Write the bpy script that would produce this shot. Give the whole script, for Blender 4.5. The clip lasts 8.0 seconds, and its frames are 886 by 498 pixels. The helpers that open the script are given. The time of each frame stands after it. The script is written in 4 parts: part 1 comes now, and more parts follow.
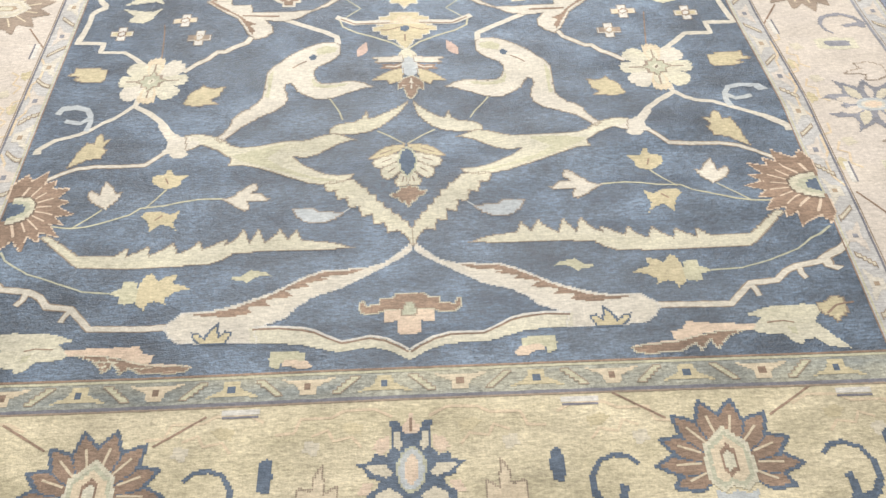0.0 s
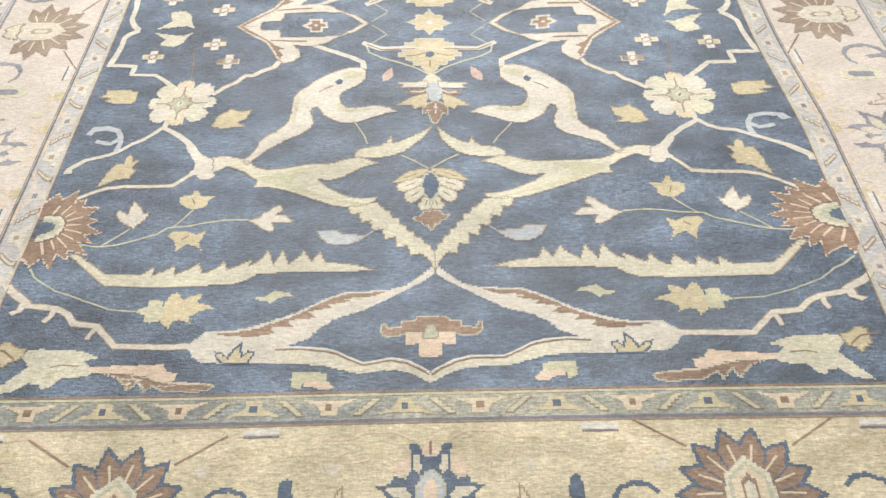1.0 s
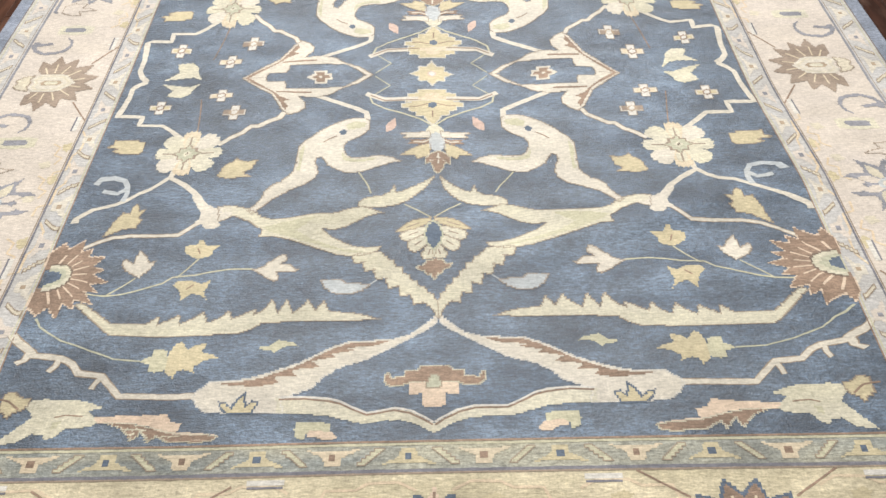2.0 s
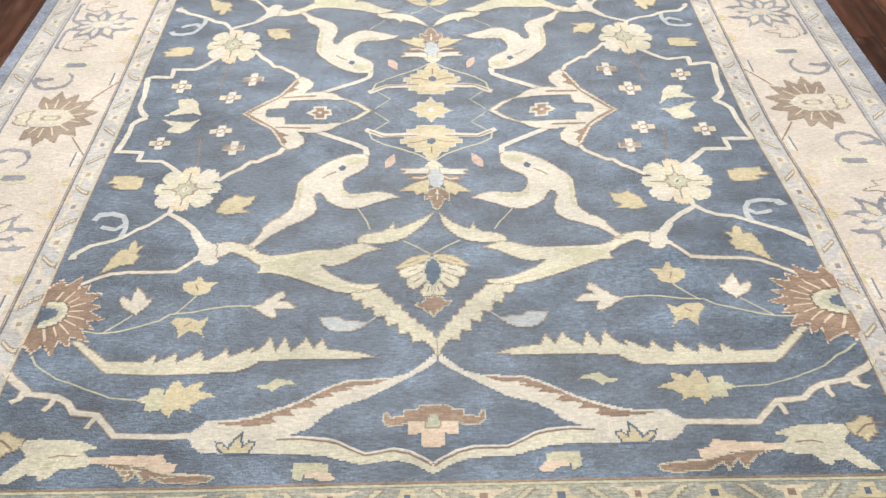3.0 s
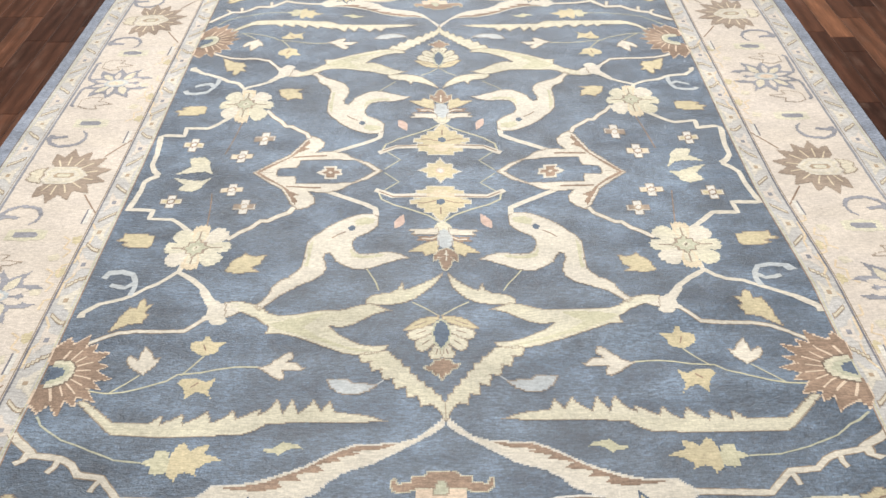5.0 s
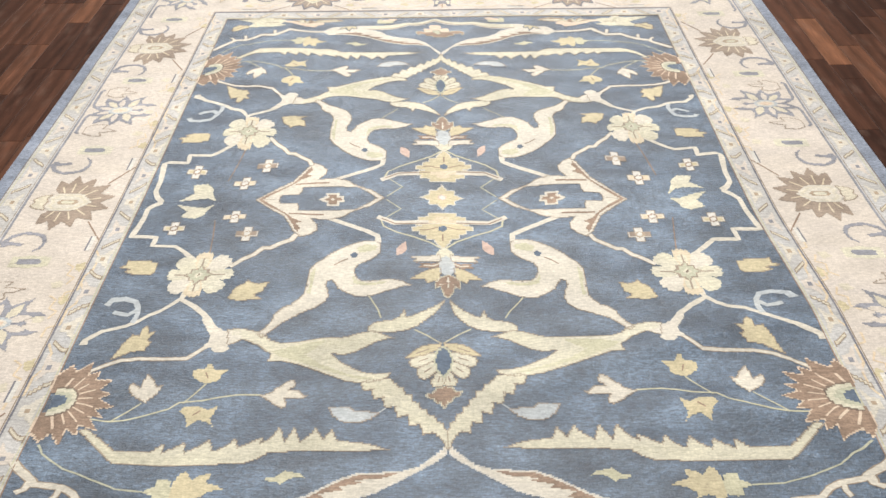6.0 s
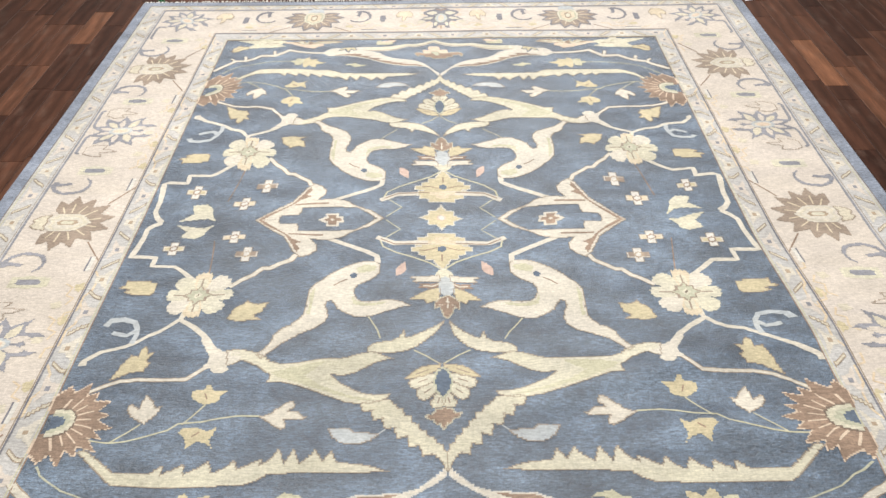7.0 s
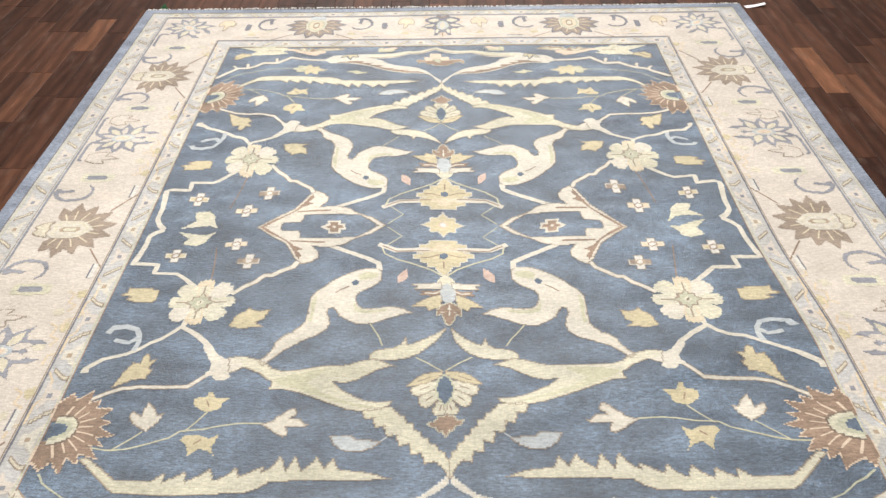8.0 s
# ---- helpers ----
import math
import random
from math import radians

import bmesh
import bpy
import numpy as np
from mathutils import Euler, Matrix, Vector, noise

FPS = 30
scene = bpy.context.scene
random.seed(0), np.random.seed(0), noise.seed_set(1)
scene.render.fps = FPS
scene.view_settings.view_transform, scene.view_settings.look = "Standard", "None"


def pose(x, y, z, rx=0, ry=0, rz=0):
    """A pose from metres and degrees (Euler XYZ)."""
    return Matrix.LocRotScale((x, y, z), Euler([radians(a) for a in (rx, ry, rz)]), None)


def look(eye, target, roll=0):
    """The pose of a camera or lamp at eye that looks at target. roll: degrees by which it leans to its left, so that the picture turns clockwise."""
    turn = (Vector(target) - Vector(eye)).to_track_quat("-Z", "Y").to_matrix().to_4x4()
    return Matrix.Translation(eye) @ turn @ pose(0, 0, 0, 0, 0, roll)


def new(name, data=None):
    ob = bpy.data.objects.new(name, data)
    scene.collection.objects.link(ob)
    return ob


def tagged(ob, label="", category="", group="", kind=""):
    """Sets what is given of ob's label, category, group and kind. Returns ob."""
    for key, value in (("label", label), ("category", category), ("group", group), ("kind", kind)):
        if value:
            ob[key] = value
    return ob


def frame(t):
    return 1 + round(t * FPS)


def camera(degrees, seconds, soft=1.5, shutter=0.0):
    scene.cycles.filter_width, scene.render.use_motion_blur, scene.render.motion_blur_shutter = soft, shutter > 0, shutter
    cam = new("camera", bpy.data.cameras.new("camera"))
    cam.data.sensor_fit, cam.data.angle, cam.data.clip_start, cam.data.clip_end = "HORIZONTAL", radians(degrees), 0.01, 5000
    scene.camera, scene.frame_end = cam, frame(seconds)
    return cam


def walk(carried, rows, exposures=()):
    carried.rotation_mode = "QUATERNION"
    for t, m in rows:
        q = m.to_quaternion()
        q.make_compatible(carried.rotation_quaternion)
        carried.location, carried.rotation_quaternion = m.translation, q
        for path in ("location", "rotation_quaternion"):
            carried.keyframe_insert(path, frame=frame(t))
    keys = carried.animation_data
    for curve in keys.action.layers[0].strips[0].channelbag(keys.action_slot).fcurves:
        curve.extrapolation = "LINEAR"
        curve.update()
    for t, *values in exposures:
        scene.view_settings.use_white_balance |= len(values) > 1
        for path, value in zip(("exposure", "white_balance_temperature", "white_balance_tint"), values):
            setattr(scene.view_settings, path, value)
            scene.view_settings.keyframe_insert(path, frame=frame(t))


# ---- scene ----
cam = camera(55.8, 8.0, soft=1.5)
PATH = [
    (0, (0.04, -1.859, 1.239), (0.073, -0.595, -0.31), -0.9),
    (0.5, (0.036, -1.862, 1.241), (0.031, -0.581, -0.295), -1.4),
    (1, (0.034, -1.865, 1.248), (0.023, -0.557, -0.265), -1.5),
    (1.5, (0.032, -1.867, 1.259), (0.022, -0.521, -0.22), -1.5),
    (2, (0.031, -1.865, 1.267), (0.019, -0.482, -0.177), -1.6),
    (3.5, (0.022, -1.842, 1.28), (0.025, -0.389, -0.094), -1.0),
    (4, (0.019, -1.838, 1.286), (0.019, -0.362, -0.064), -0.8),
    (4.5, (0.017, -1.836, 1.288), (0.01, -0.339, -0.038), -0.8),
    (6, (0.014, -1.833, 1.304), (0.001, -0.282, 0.041), -0.9),
    (6.5, (0.011, -1.834, 1.308), (0.002, -0.266, 0.066), -0.9),
    (7, (0.011, -1.833, 1.309), (0.003, -0.254, 0.081), -0.8),
    (7.5, (0.009, -1.832, 1.311), (0.0, -0.245, 0.094), -0.8),
    (8, (0.009, -1.833, 1.314), (-0.001, -0.246, 0.097), -0.8),
]
walk(cam, [(t, look(eye, target, roll)) for t, eye, target, roll in PATH], exposures=[(0.0, 0.0), (8.0, 0.0)])

from mathutils.geometry import delaunay_2d_cdt as delaunay

# ---- light: showroom with unseen lamps in the ceiling, the brightest beyond the rug ----
world = bpy.data.worlds.new("world")
world.use_nodes = True
world.node_tree.nodes["Background"].inputs[0].default_value = (0.95, 0.97, 1.0, 1)
world.node_tree.nodes["Background"].inputs[1].default_value = 0.15
scene.world = world


def unseen_ceiling_lamp(x, y, z, sx, sy, watts, tint):
    lamp = bpy.data.lights.new("unseen_ceiling_lamp", "AREA")
    lamp.shape, lamp.size, lamp.size_y, lamp.energy, lamp.color = "RECTANGLE", sx, sy, watts, tint
    ob = new("unseen_ceiling_lamp", lamp)
    ob.matrix_world = pose(x, y, z)
    return ob


# unseen row, added to brighten the far pile and bring out the ripples
unseen_ceiling_lamp(0.0, 4.6, 2.95, 3.4, 0.6, 310, (1.0, 0.985, 0.972))
unseen_ceiling_lamp(-0.1, 0.3, 2.95, 2.4, 0.6, 100, (1.0, 0.985, 0.972))
unseen_ceiling_lamp(-1.6, -0.3, 2.95, 0.5, 1.6, 35, (1.0, 0.985, 0.972))
unseen_ceiling_lamp(1.5, -0.9, 2.95, 0.5, 1.6, 35, (1.0, 0.985, 0.972))


# ---- materials ----
def node_material(name):
    mat = bpy.data.materials.new(name)
    mat.use_nodes = True
    return mat, mat.node_tree.nodes, mat.node_tree.links, mat.node_tree.nodes["Principled BSDF"]


def mapped_noise(n, l, coord, stretch, scale, detail=3.0, rough=0.6):
    mapping = n.new("ShaderNodeMapping")
    mapping.inputs["Scale"].default_value = stretch
    tex = n.new("ShaderNodeTexNoise")
    tex.inputs["Scale"].default_value, tex.inputs["Detail"].default_value, tex.inputs["Roughness"].default_value = scale, detail, rough
    l.new(coord, mapping.inputs[0])
    l.new(mapping.outputs[0], tex.inputs[0])
    return tex.outputs[0]


def span(n, l, value, low, high, to_low, to_high):
    r = n.new("ShaderNodeMapRange")
    for i, v in enumerate((low, high, to_low, to_high)):
        r.inputs[i + 1].default_value = v
    l.new(value, r.inputs[0])
    return r.outputs[0]


def maths(n, l, kind, a, b):
    m = n.new("ShaderNodeMath")
    m.operation = kind
    for i, v in enumerate((a, b)):
        if isinstance(v, (int, float)):
            m.inputs[i].default_value = v
        else:
            l.new(v, m.inputs[i])
    return m.outputs[0]


def mixed(n, l, factor, a, b, kind="MIX"):
    m = n.new("ShaderNodeMix")
    m.data_type, m.blend_type = "RGBA", kind
    for i, v in ((0, factor), (6, a), (7, b)):
        if isinstance(v, (int, float)):
            m.inputs[i].default_value = v
        elif isinstance(v, tuple):
            m.inputs[i].default_value = (*v, 1)
        else:
            l.new(v, m.inputs[i])
    return m.outputs[2]


def wool(name, colour, second, amount=0.5, streak=0.5, sheen=0.25, gloss=0.45):
    """Knotted wool pile: dye lots in weft-wise bands, soft clouds of brushed nap, flecks along the rows of knots."""
    mat, n, l, b = node_material("wool_" + name)
    where = n.new("ShaderNodeTexCoord").outputs["Object"]
    lots = mapped_noise(n, l, where, (0.8, 4.0, 1), 3.0, 4.0)
    clouds = mapped_noise(n, l, where, (1, 1.5, 1), 9.0, 6.0, 0.62)
    brushed = mapped_noise(n, l, where, (1.0, 1.4, 1), 2.6, 3.0, 0.55)
    rows = mapped_noise(n, l, where, (38, 150, 1), 1.9, 4.0, 0.65)
    flecks = mapped_noise(n, l, where, (24, 70, 1), 2.4, 3.0, 0.7)
    comb = mapped_noise(n, l, where, (130, 40, 1), 2.0, 2.0, 0.6)
    knots = mapped_noise(n, l, where, (1, 1.25, 1), 240.0, 2.0, 0.8)
    tone = mixed(n, l, maths(n, l, "MULTIPLY", span(n, l, lots, 0.28, 0.72, 0, 1), amount), colour, second)
    tone = mixed(n, l, maths(n, l, "MULTIPLY", span(n, l, clouds, 0.42, 0.68, 0, 1), amount * 0.5), tone, second)
    value = span(n, l, knots, 0.25, 0.75, 0.92 - 0.1 * streak, 1.08 + 0.1 * streak)
    for factor, depth in ((rows, 0.06 + 0.19 * streak), (flecks, 0.04 + 0.2 * streak), (comb, 0.03 + 0.07 * streak), (clouds, 0.04 + 0.18 * streak), (brushed, 0.18 * streak)):
        value = maths(n, l, "MULTIPLY", value, span(n, l, factor, 0.35, 0.65, 1 - depth, 1 + depth))
    shade = n.new("ShaderNodeHueSaturation")
    l.new(tone, shade.inputs["Color"])
    l.new(value, shade.inputs["Value"])
    l.new(shade.outputs[0], b.inputs["Base Color"])
    b.inputs["Roughness"].default_value = 0.8 - 0.3 * gloss
    b.inputs["Specular IOR Level"].default_value = gloss
    b.inputs["Sheen Weight"].default_value = sheen
    b.inputs["Sheen Roughness"].default_value = 0.26
    b.inputs["Sheen Tint"].default_value = (0.92, 0.94, 1.0, 1)
    bump = n.new("ShaderNodeBump")
    bump.inputs["Strength"].default_value, bump.inputs["Distance"].default_value = 0.22 + 0.3 * streak, 0.003
    l.new(maths(n, l, "ADD", knots, maths(n, l, "MULTIPLY", flecks, 1.3)), bump.inputs["Height"])
    l.new(bump.outputs[0], b.inputs["Normal"])
    return mat


WOOL = {
    "field": wool("field", (0.020, 0.041, 0.072), (0.108, 0.148, 0.196), 0.9, 1.6, 1.0, 1.0),
    "edging": wool("edging", (0.175, 0.2, 0.25), (0.24, 0.262, 0.30), 0.5, 0.9, 0.3),
    "border": wool("border", (0.525, 0.468, 0.410), (0.488, 0.43, 0.355), 0.7, 0.3),
    "guard": wool("guard", (0.455, 0.43, 0.39), (0.385, 0.38, 0.37), 0.95, 0.5),
    "ivory": wool("ivory", (0.54, 0.498, 0.425), (0.488, 0.448, 0.358), 0.7, 0.4),
    "white": wool("white", (0.550, 0.525, 0.475), (0.500, 0.475, 0.410), 0.4, 0.4),
    "cream": wool("cream", (0.545, 0.510, 0.410), (0.455, 0.425, 0.305), 0.9, 0.5),
    "straw": wool("straw", (0.45, 0.428, 0.295), (0.42, 0.395, 0.28), 0.6, 0.45),
    "gold": wool("gold", (0.486, 0.423, 0.275), (0.423, 0.360, 0.221), 0.6, 0.45),
    "sage": wool("sage", (0.40, 0.39, 0.28), (0.34, 0.345, 0.27), 0.5, 0.4),
    "mist": wool("mist", (0.37, 0.40, 0.42), (0.42, 0.42, 0.38), 0.6, 0.4),
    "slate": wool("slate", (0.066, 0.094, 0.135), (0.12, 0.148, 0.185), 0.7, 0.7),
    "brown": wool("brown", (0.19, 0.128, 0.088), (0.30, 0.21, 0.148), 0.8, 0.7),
    "umber": wool("umber", (0.13, 0.092, 0.068), (0.185, 0.14, 0.105), 0.6, 0.5),
    "rose": wool("rose", (0.46, 0.33, 0.27), (0.52, 0.40, 0.33), 0.5, 0.4),
    "blush": wool("blush", (0.540, 0.410, 0.306), (0.558, 0.468, 0.351), 0.6, 0.4),
    "peach": wool("peach", (0.522, 0.427, 0.297), (0.540, 0.477, 0.351), 0.6, 0.4),
    "tan": wool("tan", (0.31, 0.235, 0.16), (0.38, 0.3, 0.21), 0.6, 0.4),
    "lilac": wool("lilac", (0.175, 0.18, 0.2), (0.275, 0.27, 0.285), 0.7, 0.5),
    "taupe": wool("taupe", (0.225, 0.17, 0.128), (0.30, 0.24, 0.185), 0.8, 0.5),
    "khaki": wool("khaki", (0.415, 0.366, 0.232), (0.56, 0.492, 0.345), 1.0, 0.65),
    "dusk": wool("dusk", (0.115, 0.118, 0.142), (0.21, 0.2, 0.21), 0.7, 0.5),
    "contour": wool("contour", (0.22, 0.17, 0.125), (0.31, 0.245, 0.18), 0.8, 0.5),
    "guard_end": wool("guard_end", (0.20, 0.23, 0.235), (0.37, 0.345, 0.25), 0.95, 1.0),
    "haze": wool("haze", (0.517, 0.468, 0.369), (0.477, 0.427, 0.310), 0.6, 0.4),
    "tendril": wool("tendril", (0.54, 0.425, 0.295), (0.56, 0.475, 0.33), 0.6, 0.4),
}


def plain(name, colour, rough=0.6, spec=0.4):
    mat, n, l, b = node_material(name)
    where = n.new("ShaderNodeTexCoord").outputs["Object"]
    grain = mapped_noise(n, l, where, (1, 1, 1), 90.0)
    l.new(mixed(n, l, span(n, l, grain, 0.3, 0.7, 0, 1), tuple(c * 0.85 for c in colour), tuple(min(1, c * 1.1) for c in colour)), b.inputs["Base Color"])
    b.inputs["Roughness"].default_value, b.inputs["Specular IOR Level"].default_value = rough, spec
    return mat


def walnut(name, low, high):
    """Satin walnut laminate; each strip has its own tone and figure."""
    mat, n, l, b = node_material(name)
    info, geo = n.new("ShaderNodeObjectInfo"), n.new("ShaderNodeNewGeometry")
    chance = maths(n, l, "FRACT", maths(n, l, "ADD", info.outputs["Random"], maths(n, l, "MULTIPLY", geo.outputs["Random Per Island"], 7.31)), 0)
    where = n.new("ShaderNodeTexCoord").outputs["Object"]
    move = n.new("ShaderNodeCombineXYZ")
    l.new(maths(n, l, "MULTIPLY", chance, 37.0), move.inputs[0])
    l.new(maths(n, l, "MULTIPLY", chance, 91.0), move.inputs[1])
    add = n.new("ShaderNodeVectorMath")
    l.new(where, add.inputs[0])
    l.new(move.outputs[0], add.inputs[1])
    fine = mapped_noise(n, l, add.outputs[0], (34, 2.2, 1), 5.0, 6.0, 0.65)
    bend = mapped_noise(n, l, add.outputs[0], (9, 2.4, 1), 2.2, 4.0)
    ring = n.new("ShaderNodeTexWave")
    ring.bands_direction = "X"
    ring.inputs["Scale"].default_value, ring.inputs["Distortion"].default_value, ring.inputs["Detail"].default_value = 3.2, 9.0, 3.0
    ring.inputs["Detail Scale"].default_value = 0.7
    slow = n.new("ShaderNodeMapping")
    slow.inputs["Scale"].default_value = (2.2, 0.5, 1)
    l.new(add.outputs[0], slow.inputs[0])
    l.new(slow.outputs[0], ring.inputs[0])
    ramp = n.new("ShaderNodeValToRGB")
    ramp.color_ramp.elements[0].position, ramp.color_ramp.elements[0].color = 0.0, (0.031, 0.013, 0.0085, 1)
    ramp.color_ramp.elements[1].position, ramp.color_ramp.elements[1].color = 1.0, (0.175, 0.076, 0.040, 1)
    for at, colour in ((0.45, (0.050, 0.021, 0.013, 1)), (0.86, (0.080, 0.034, 0.020, 1))):
        ramp.color_ramp.elements.new(at).color = colour
    l.new(span(n, l, chance, 0, 1, low, high), ramp.inputs[0])
    grain = maths(n, l, "MULTIPLY", span(n, l, fine, 0.3, 0.7, 0.68, 1.36), span(n, l, ring.outputs[1], 0, 1, 0.82, 1.14))
    grain = maths(n, l, "MULTIPLY", grain, span(n, l, bend, 0.3, 0.7, 0.78, 1.25))
    worn = span(n, l, mapped_noise(n, l, where, (1.6, 0.9, 1), 5.0, 6.0, 0.7), 0.5, 0.72, 0, 0.42)
    tone = mixed(n, l, worn, ramp.outputs[0], (0.125, 0.085, 0.066))
    shade = n.new("ShaderNodeHueSaturation")
    l.new(tone, shade.inputs["Color"])
    l.new(grain, shade.inputs["Value"])
    l.new(shade.outputs[0], b.inputs["Base Color"])
    l.new(span(n, l, fine, 0.3, 0.7, 0.42, 0.58), b.inputs["Roughness"])
    b.inputs["Specular IOR Level"].default_value = 0.09
    bump = n.new("ShaderNodeBump")
    bump.inputs["Strength"].default_value, bump.inputs["Distance"].default_value = 0.15, 0.001
    l.new(fine, bump.inputs["Height"])
    l.new(bump.outputs[0], b.inputs["Normal"])
    return mat


WALNUT, PALE_WALNUT = walnut("walnut_strip", 0.0, 0.93), walnut("pale_walnut_strip", 0.97, 1.0)
JOINT = plain("dark_joint", (0.018, 0.010, 0.007), 0.8, 0.2)
PLASTER = plain("grey_plaster", (0.42, 0.41, 0.39), 0.9, 0.2)
PAPER = plain("white_paper", (0.82, 0.78, 0.80), 0.7)
GREEN = plain("green_thread", (0.03, 0.14, 0.06), 0.8, 0.2)
BLACK = plain("black_rubber", (0.015, 0.015, 0.017), 0.5)
COTTON = plain("cotton_fringe", (0.78, 0.76, 0.70), 0.95, 0.1)

FLOOR = -0.011  # the pile's top is the level 0


# ---- mesh helpers ----
def link_mesh(name, bm, materials, parent=None, label=""):
    me = bpy.data.meshes.new(name)
    bm.to_mesh(me)
    bm.free()
    for m in materials:
        me.materials.append(m)
    ob = new(name, me)
    if parent:
        ob.parent = parent
    return tagged(ob, label) if label else ob


def part(name, bm, material, parent, label=""):
    return link_mesh(name, bm, [material], parent, label)


def add_box(bm, lo, hi):
    made = bmesh.ops.create_cube(bm, size=1.0)["verts"]
    for v in made:
        v.co = Vector([lo[i] + (v.co[i] + 0.5) * (hi[i] - lo[i]) for i in range(3)])


# ---- the rug lies in soft ripples, and its weave is not quite square ----
RIPPLES = [  # x, y, heading in degrees, half length, half width, height (metres)
    (0.42, -0.590, 16, 0.30, 0.048, 0.018),
    (0.54, -0.745, -8, 0.22, 0.060, 0.018),
    (-0.06, -0.650, 30, 0.13, 0.050, 0.011),
    (0.18, -0.70, 30, 0.10, 0.050, 0.008),
    (-0.52, -0.92, -12, 0.36, 0.090, 0.008),
    (-0.05, -0.96, 6, 0.22, 0.080, 0.005),
    (0.10, -1.17, 2, 0.60, 0.060, 0.004),
    (-0.30, -0.42, -20, 0.25, 0.070, 0.005),
    (0.45, -0.96, 5, 0.30, 0.080, 0.005),
]
WAVES = [(2.1, 3.3, 0.4, 0.0012), (-3.7, 4.9, 1.9, 0.0010), (6.3, 2.2, 4.0, 0.0008), (5.1, -8.3, 2.6, 0.0006), (11.0, 9.0, 0.9, 0.0004)]


def lie(x, y):
    """Height of the pile over its mean level."""
    h = 0
    for kx, ky, at, high in WAVES:
        h = h + high * np.sin(kx * x + ky * y + at)
    for rx, ry, a, long, wide, high in RIPPLES:
        c, s = math.cos(radians(a)), math.sin(radians(a))
        p, q = (x - rx) * c + (y - ry) * s, -(x - rx) * s + (y - ry) * c
        h = h + high * np.exp(-((p / long) ** 2) - (q / wide) ** 2)
    return h


# how far the hand-knotted figures stray from their mirror images: u, v, and the drift (centimetres)
DRIFT = []
DRIFT += [(-9, 36, 1.6, -0.7), (-23, 24, 1.5, 0.1), (-10, 53, -0.2, 0.1), (-11, 64, 0.4, 1.2), (-50, 63, 0.9, 1.0), (-62, 67, 1.5, 0.9), (-51, 75, 2.0, -0.4), (-39, 70, 2.4, -0.3), (-29, 70, 1.0, 0.2), (-18, 75, 0.1, 0.3), (-48, 56, -0.4, 0.4), (-12, 83, 1.6, 0.4), (-72, 42, 2.4, 1.4), (-75, 30, 1.6, -2.2), (-45, 39, -0.6, -1.1), (-49, 17, -0.4, -2.0), (-49, 0, -1.0, 0.1), (-15, 0, -0.7, 0.0), (-58, 32, -0.3, -0.2), (-69, 11, 0.4, 1.1), (-54, 10, 0.1, -2.6), (-60, 41, -0.7, -1.5), (-42, 51, 2.0, 1.7), (-80, 15, 1.1, -0.2)]
DRIFT += [(-82, 55, 2.2, -0.5), (-65, 2, -0.1, 1.8), (-45, 101, 2.5, 1.4), (-41, 93, 0.1, 0.3), (-56, 93, 1.4, 1.0), (-32, 90, 1.9, 0.2), (-36, 104, 0.5, 0.9), (-60, 104, 1.1, 0.2), (-38, 110, 1.0, 0.3), (-23, 108, 1.6, 1.5), (-40, 87, 3.6, 0.3), (-65, 87, 3.5, -0.2), (-82, 72, 2.8, -1.1)]
DRIFT += [(49, -17, -0.6, -1.1), (15, 0, 0.0, 0.8), (23, -24, -0.8, -0.0), (80, -15, -0.7, -5.4), (54, -10, -0.4, 2.6), (69, -11, -0.5, -3.1), (42, -51, -3.0, 0.5), (62, -67, -1.9, -1.8), (51, -75, -1.6, -0.9), (0, -84, -0.5, 0.3), (82, -55, -2.2, 3.0), (0, -22, 0.4, -0.6), (0, -67, -0.4, -0.7), (75, -30, -2.0, -1.2), (45, -39, 0.6, -1.6), (10, -53, -1.6, 0.8), (11, -64, -1.9, -2.4), (9, -36, 0.2, -1.3), (12, -83, -6.0, -0.9), (29, -70, -2.3, -1.7), (39, -70, -3.3, -1.8), (50, -63, -0.7, -1.9), (49, -53, -1.4, -0.1), (58, -32, -1.8, -3.1)]
DRIFT += [(41, -93, -3.4, 0.3), (56, -93, -4.6, 0.4), (66, -105, -4.2, -3.0), (45, -101, -5.0, 1.2), (32, -90, -2.6, -1.2), (69, -53, -1.6, -1.5), (84, -86, -4.9, -1.4), (18, -75, -1.7, -1.3), (22, -109, -3.0, -1.1), (0, -111, -3.1, -0.6), (82, -72, -4.1, -1.1), (80, -113, -0.4, 0.5)]
DRIFT += [(-49, -17, 0.1, 0.6), (-58, -32, 0.0, -3.1), (-23, -24, 0.7, 0.7), (-80, -15, 0.8, -3.3), (-54, -10, -0.2, 2.9), (-69, -11, 0.6, -2.8), (-42, -51, 2.7, -2.3), (-50, -63, 0.3, -4.5), (-62, -67, 0.7, -5.0), (-48, -56, -0.1, 1.5), (-75, -30, 1.8, -1.3), (-45, -39, -0.1, -1.8), (-10, -53, 0.1, 0.4), (-11, -64, -0.5, -2.1), (-9, -36, -0.2, -1.7), (-12, -83, 5.3, -1.6), (-29, -70, 1.5, -2.6), (-39, -70, 1.7, -2.3), (-51, -75, 1.4, -2.0), (-41, -93, -0.6, -1.2), (-56, -93, 2.1, -2.3), (-66, -105, 3.1, -4.8), (-45, -101, 2.9, -0.5), (-32, -90, 1.1, -1.8)]
DRIFT += [(-69, -53, 3.1, -3.3), (-84, -86, 4.0, -4.5), (-18, -75, 1.3, -1.7), (-22, -109, 1.6, -1.1), (-82, -72, 3.3, -3.1), (-80, -113, 0.8, -0.5)]
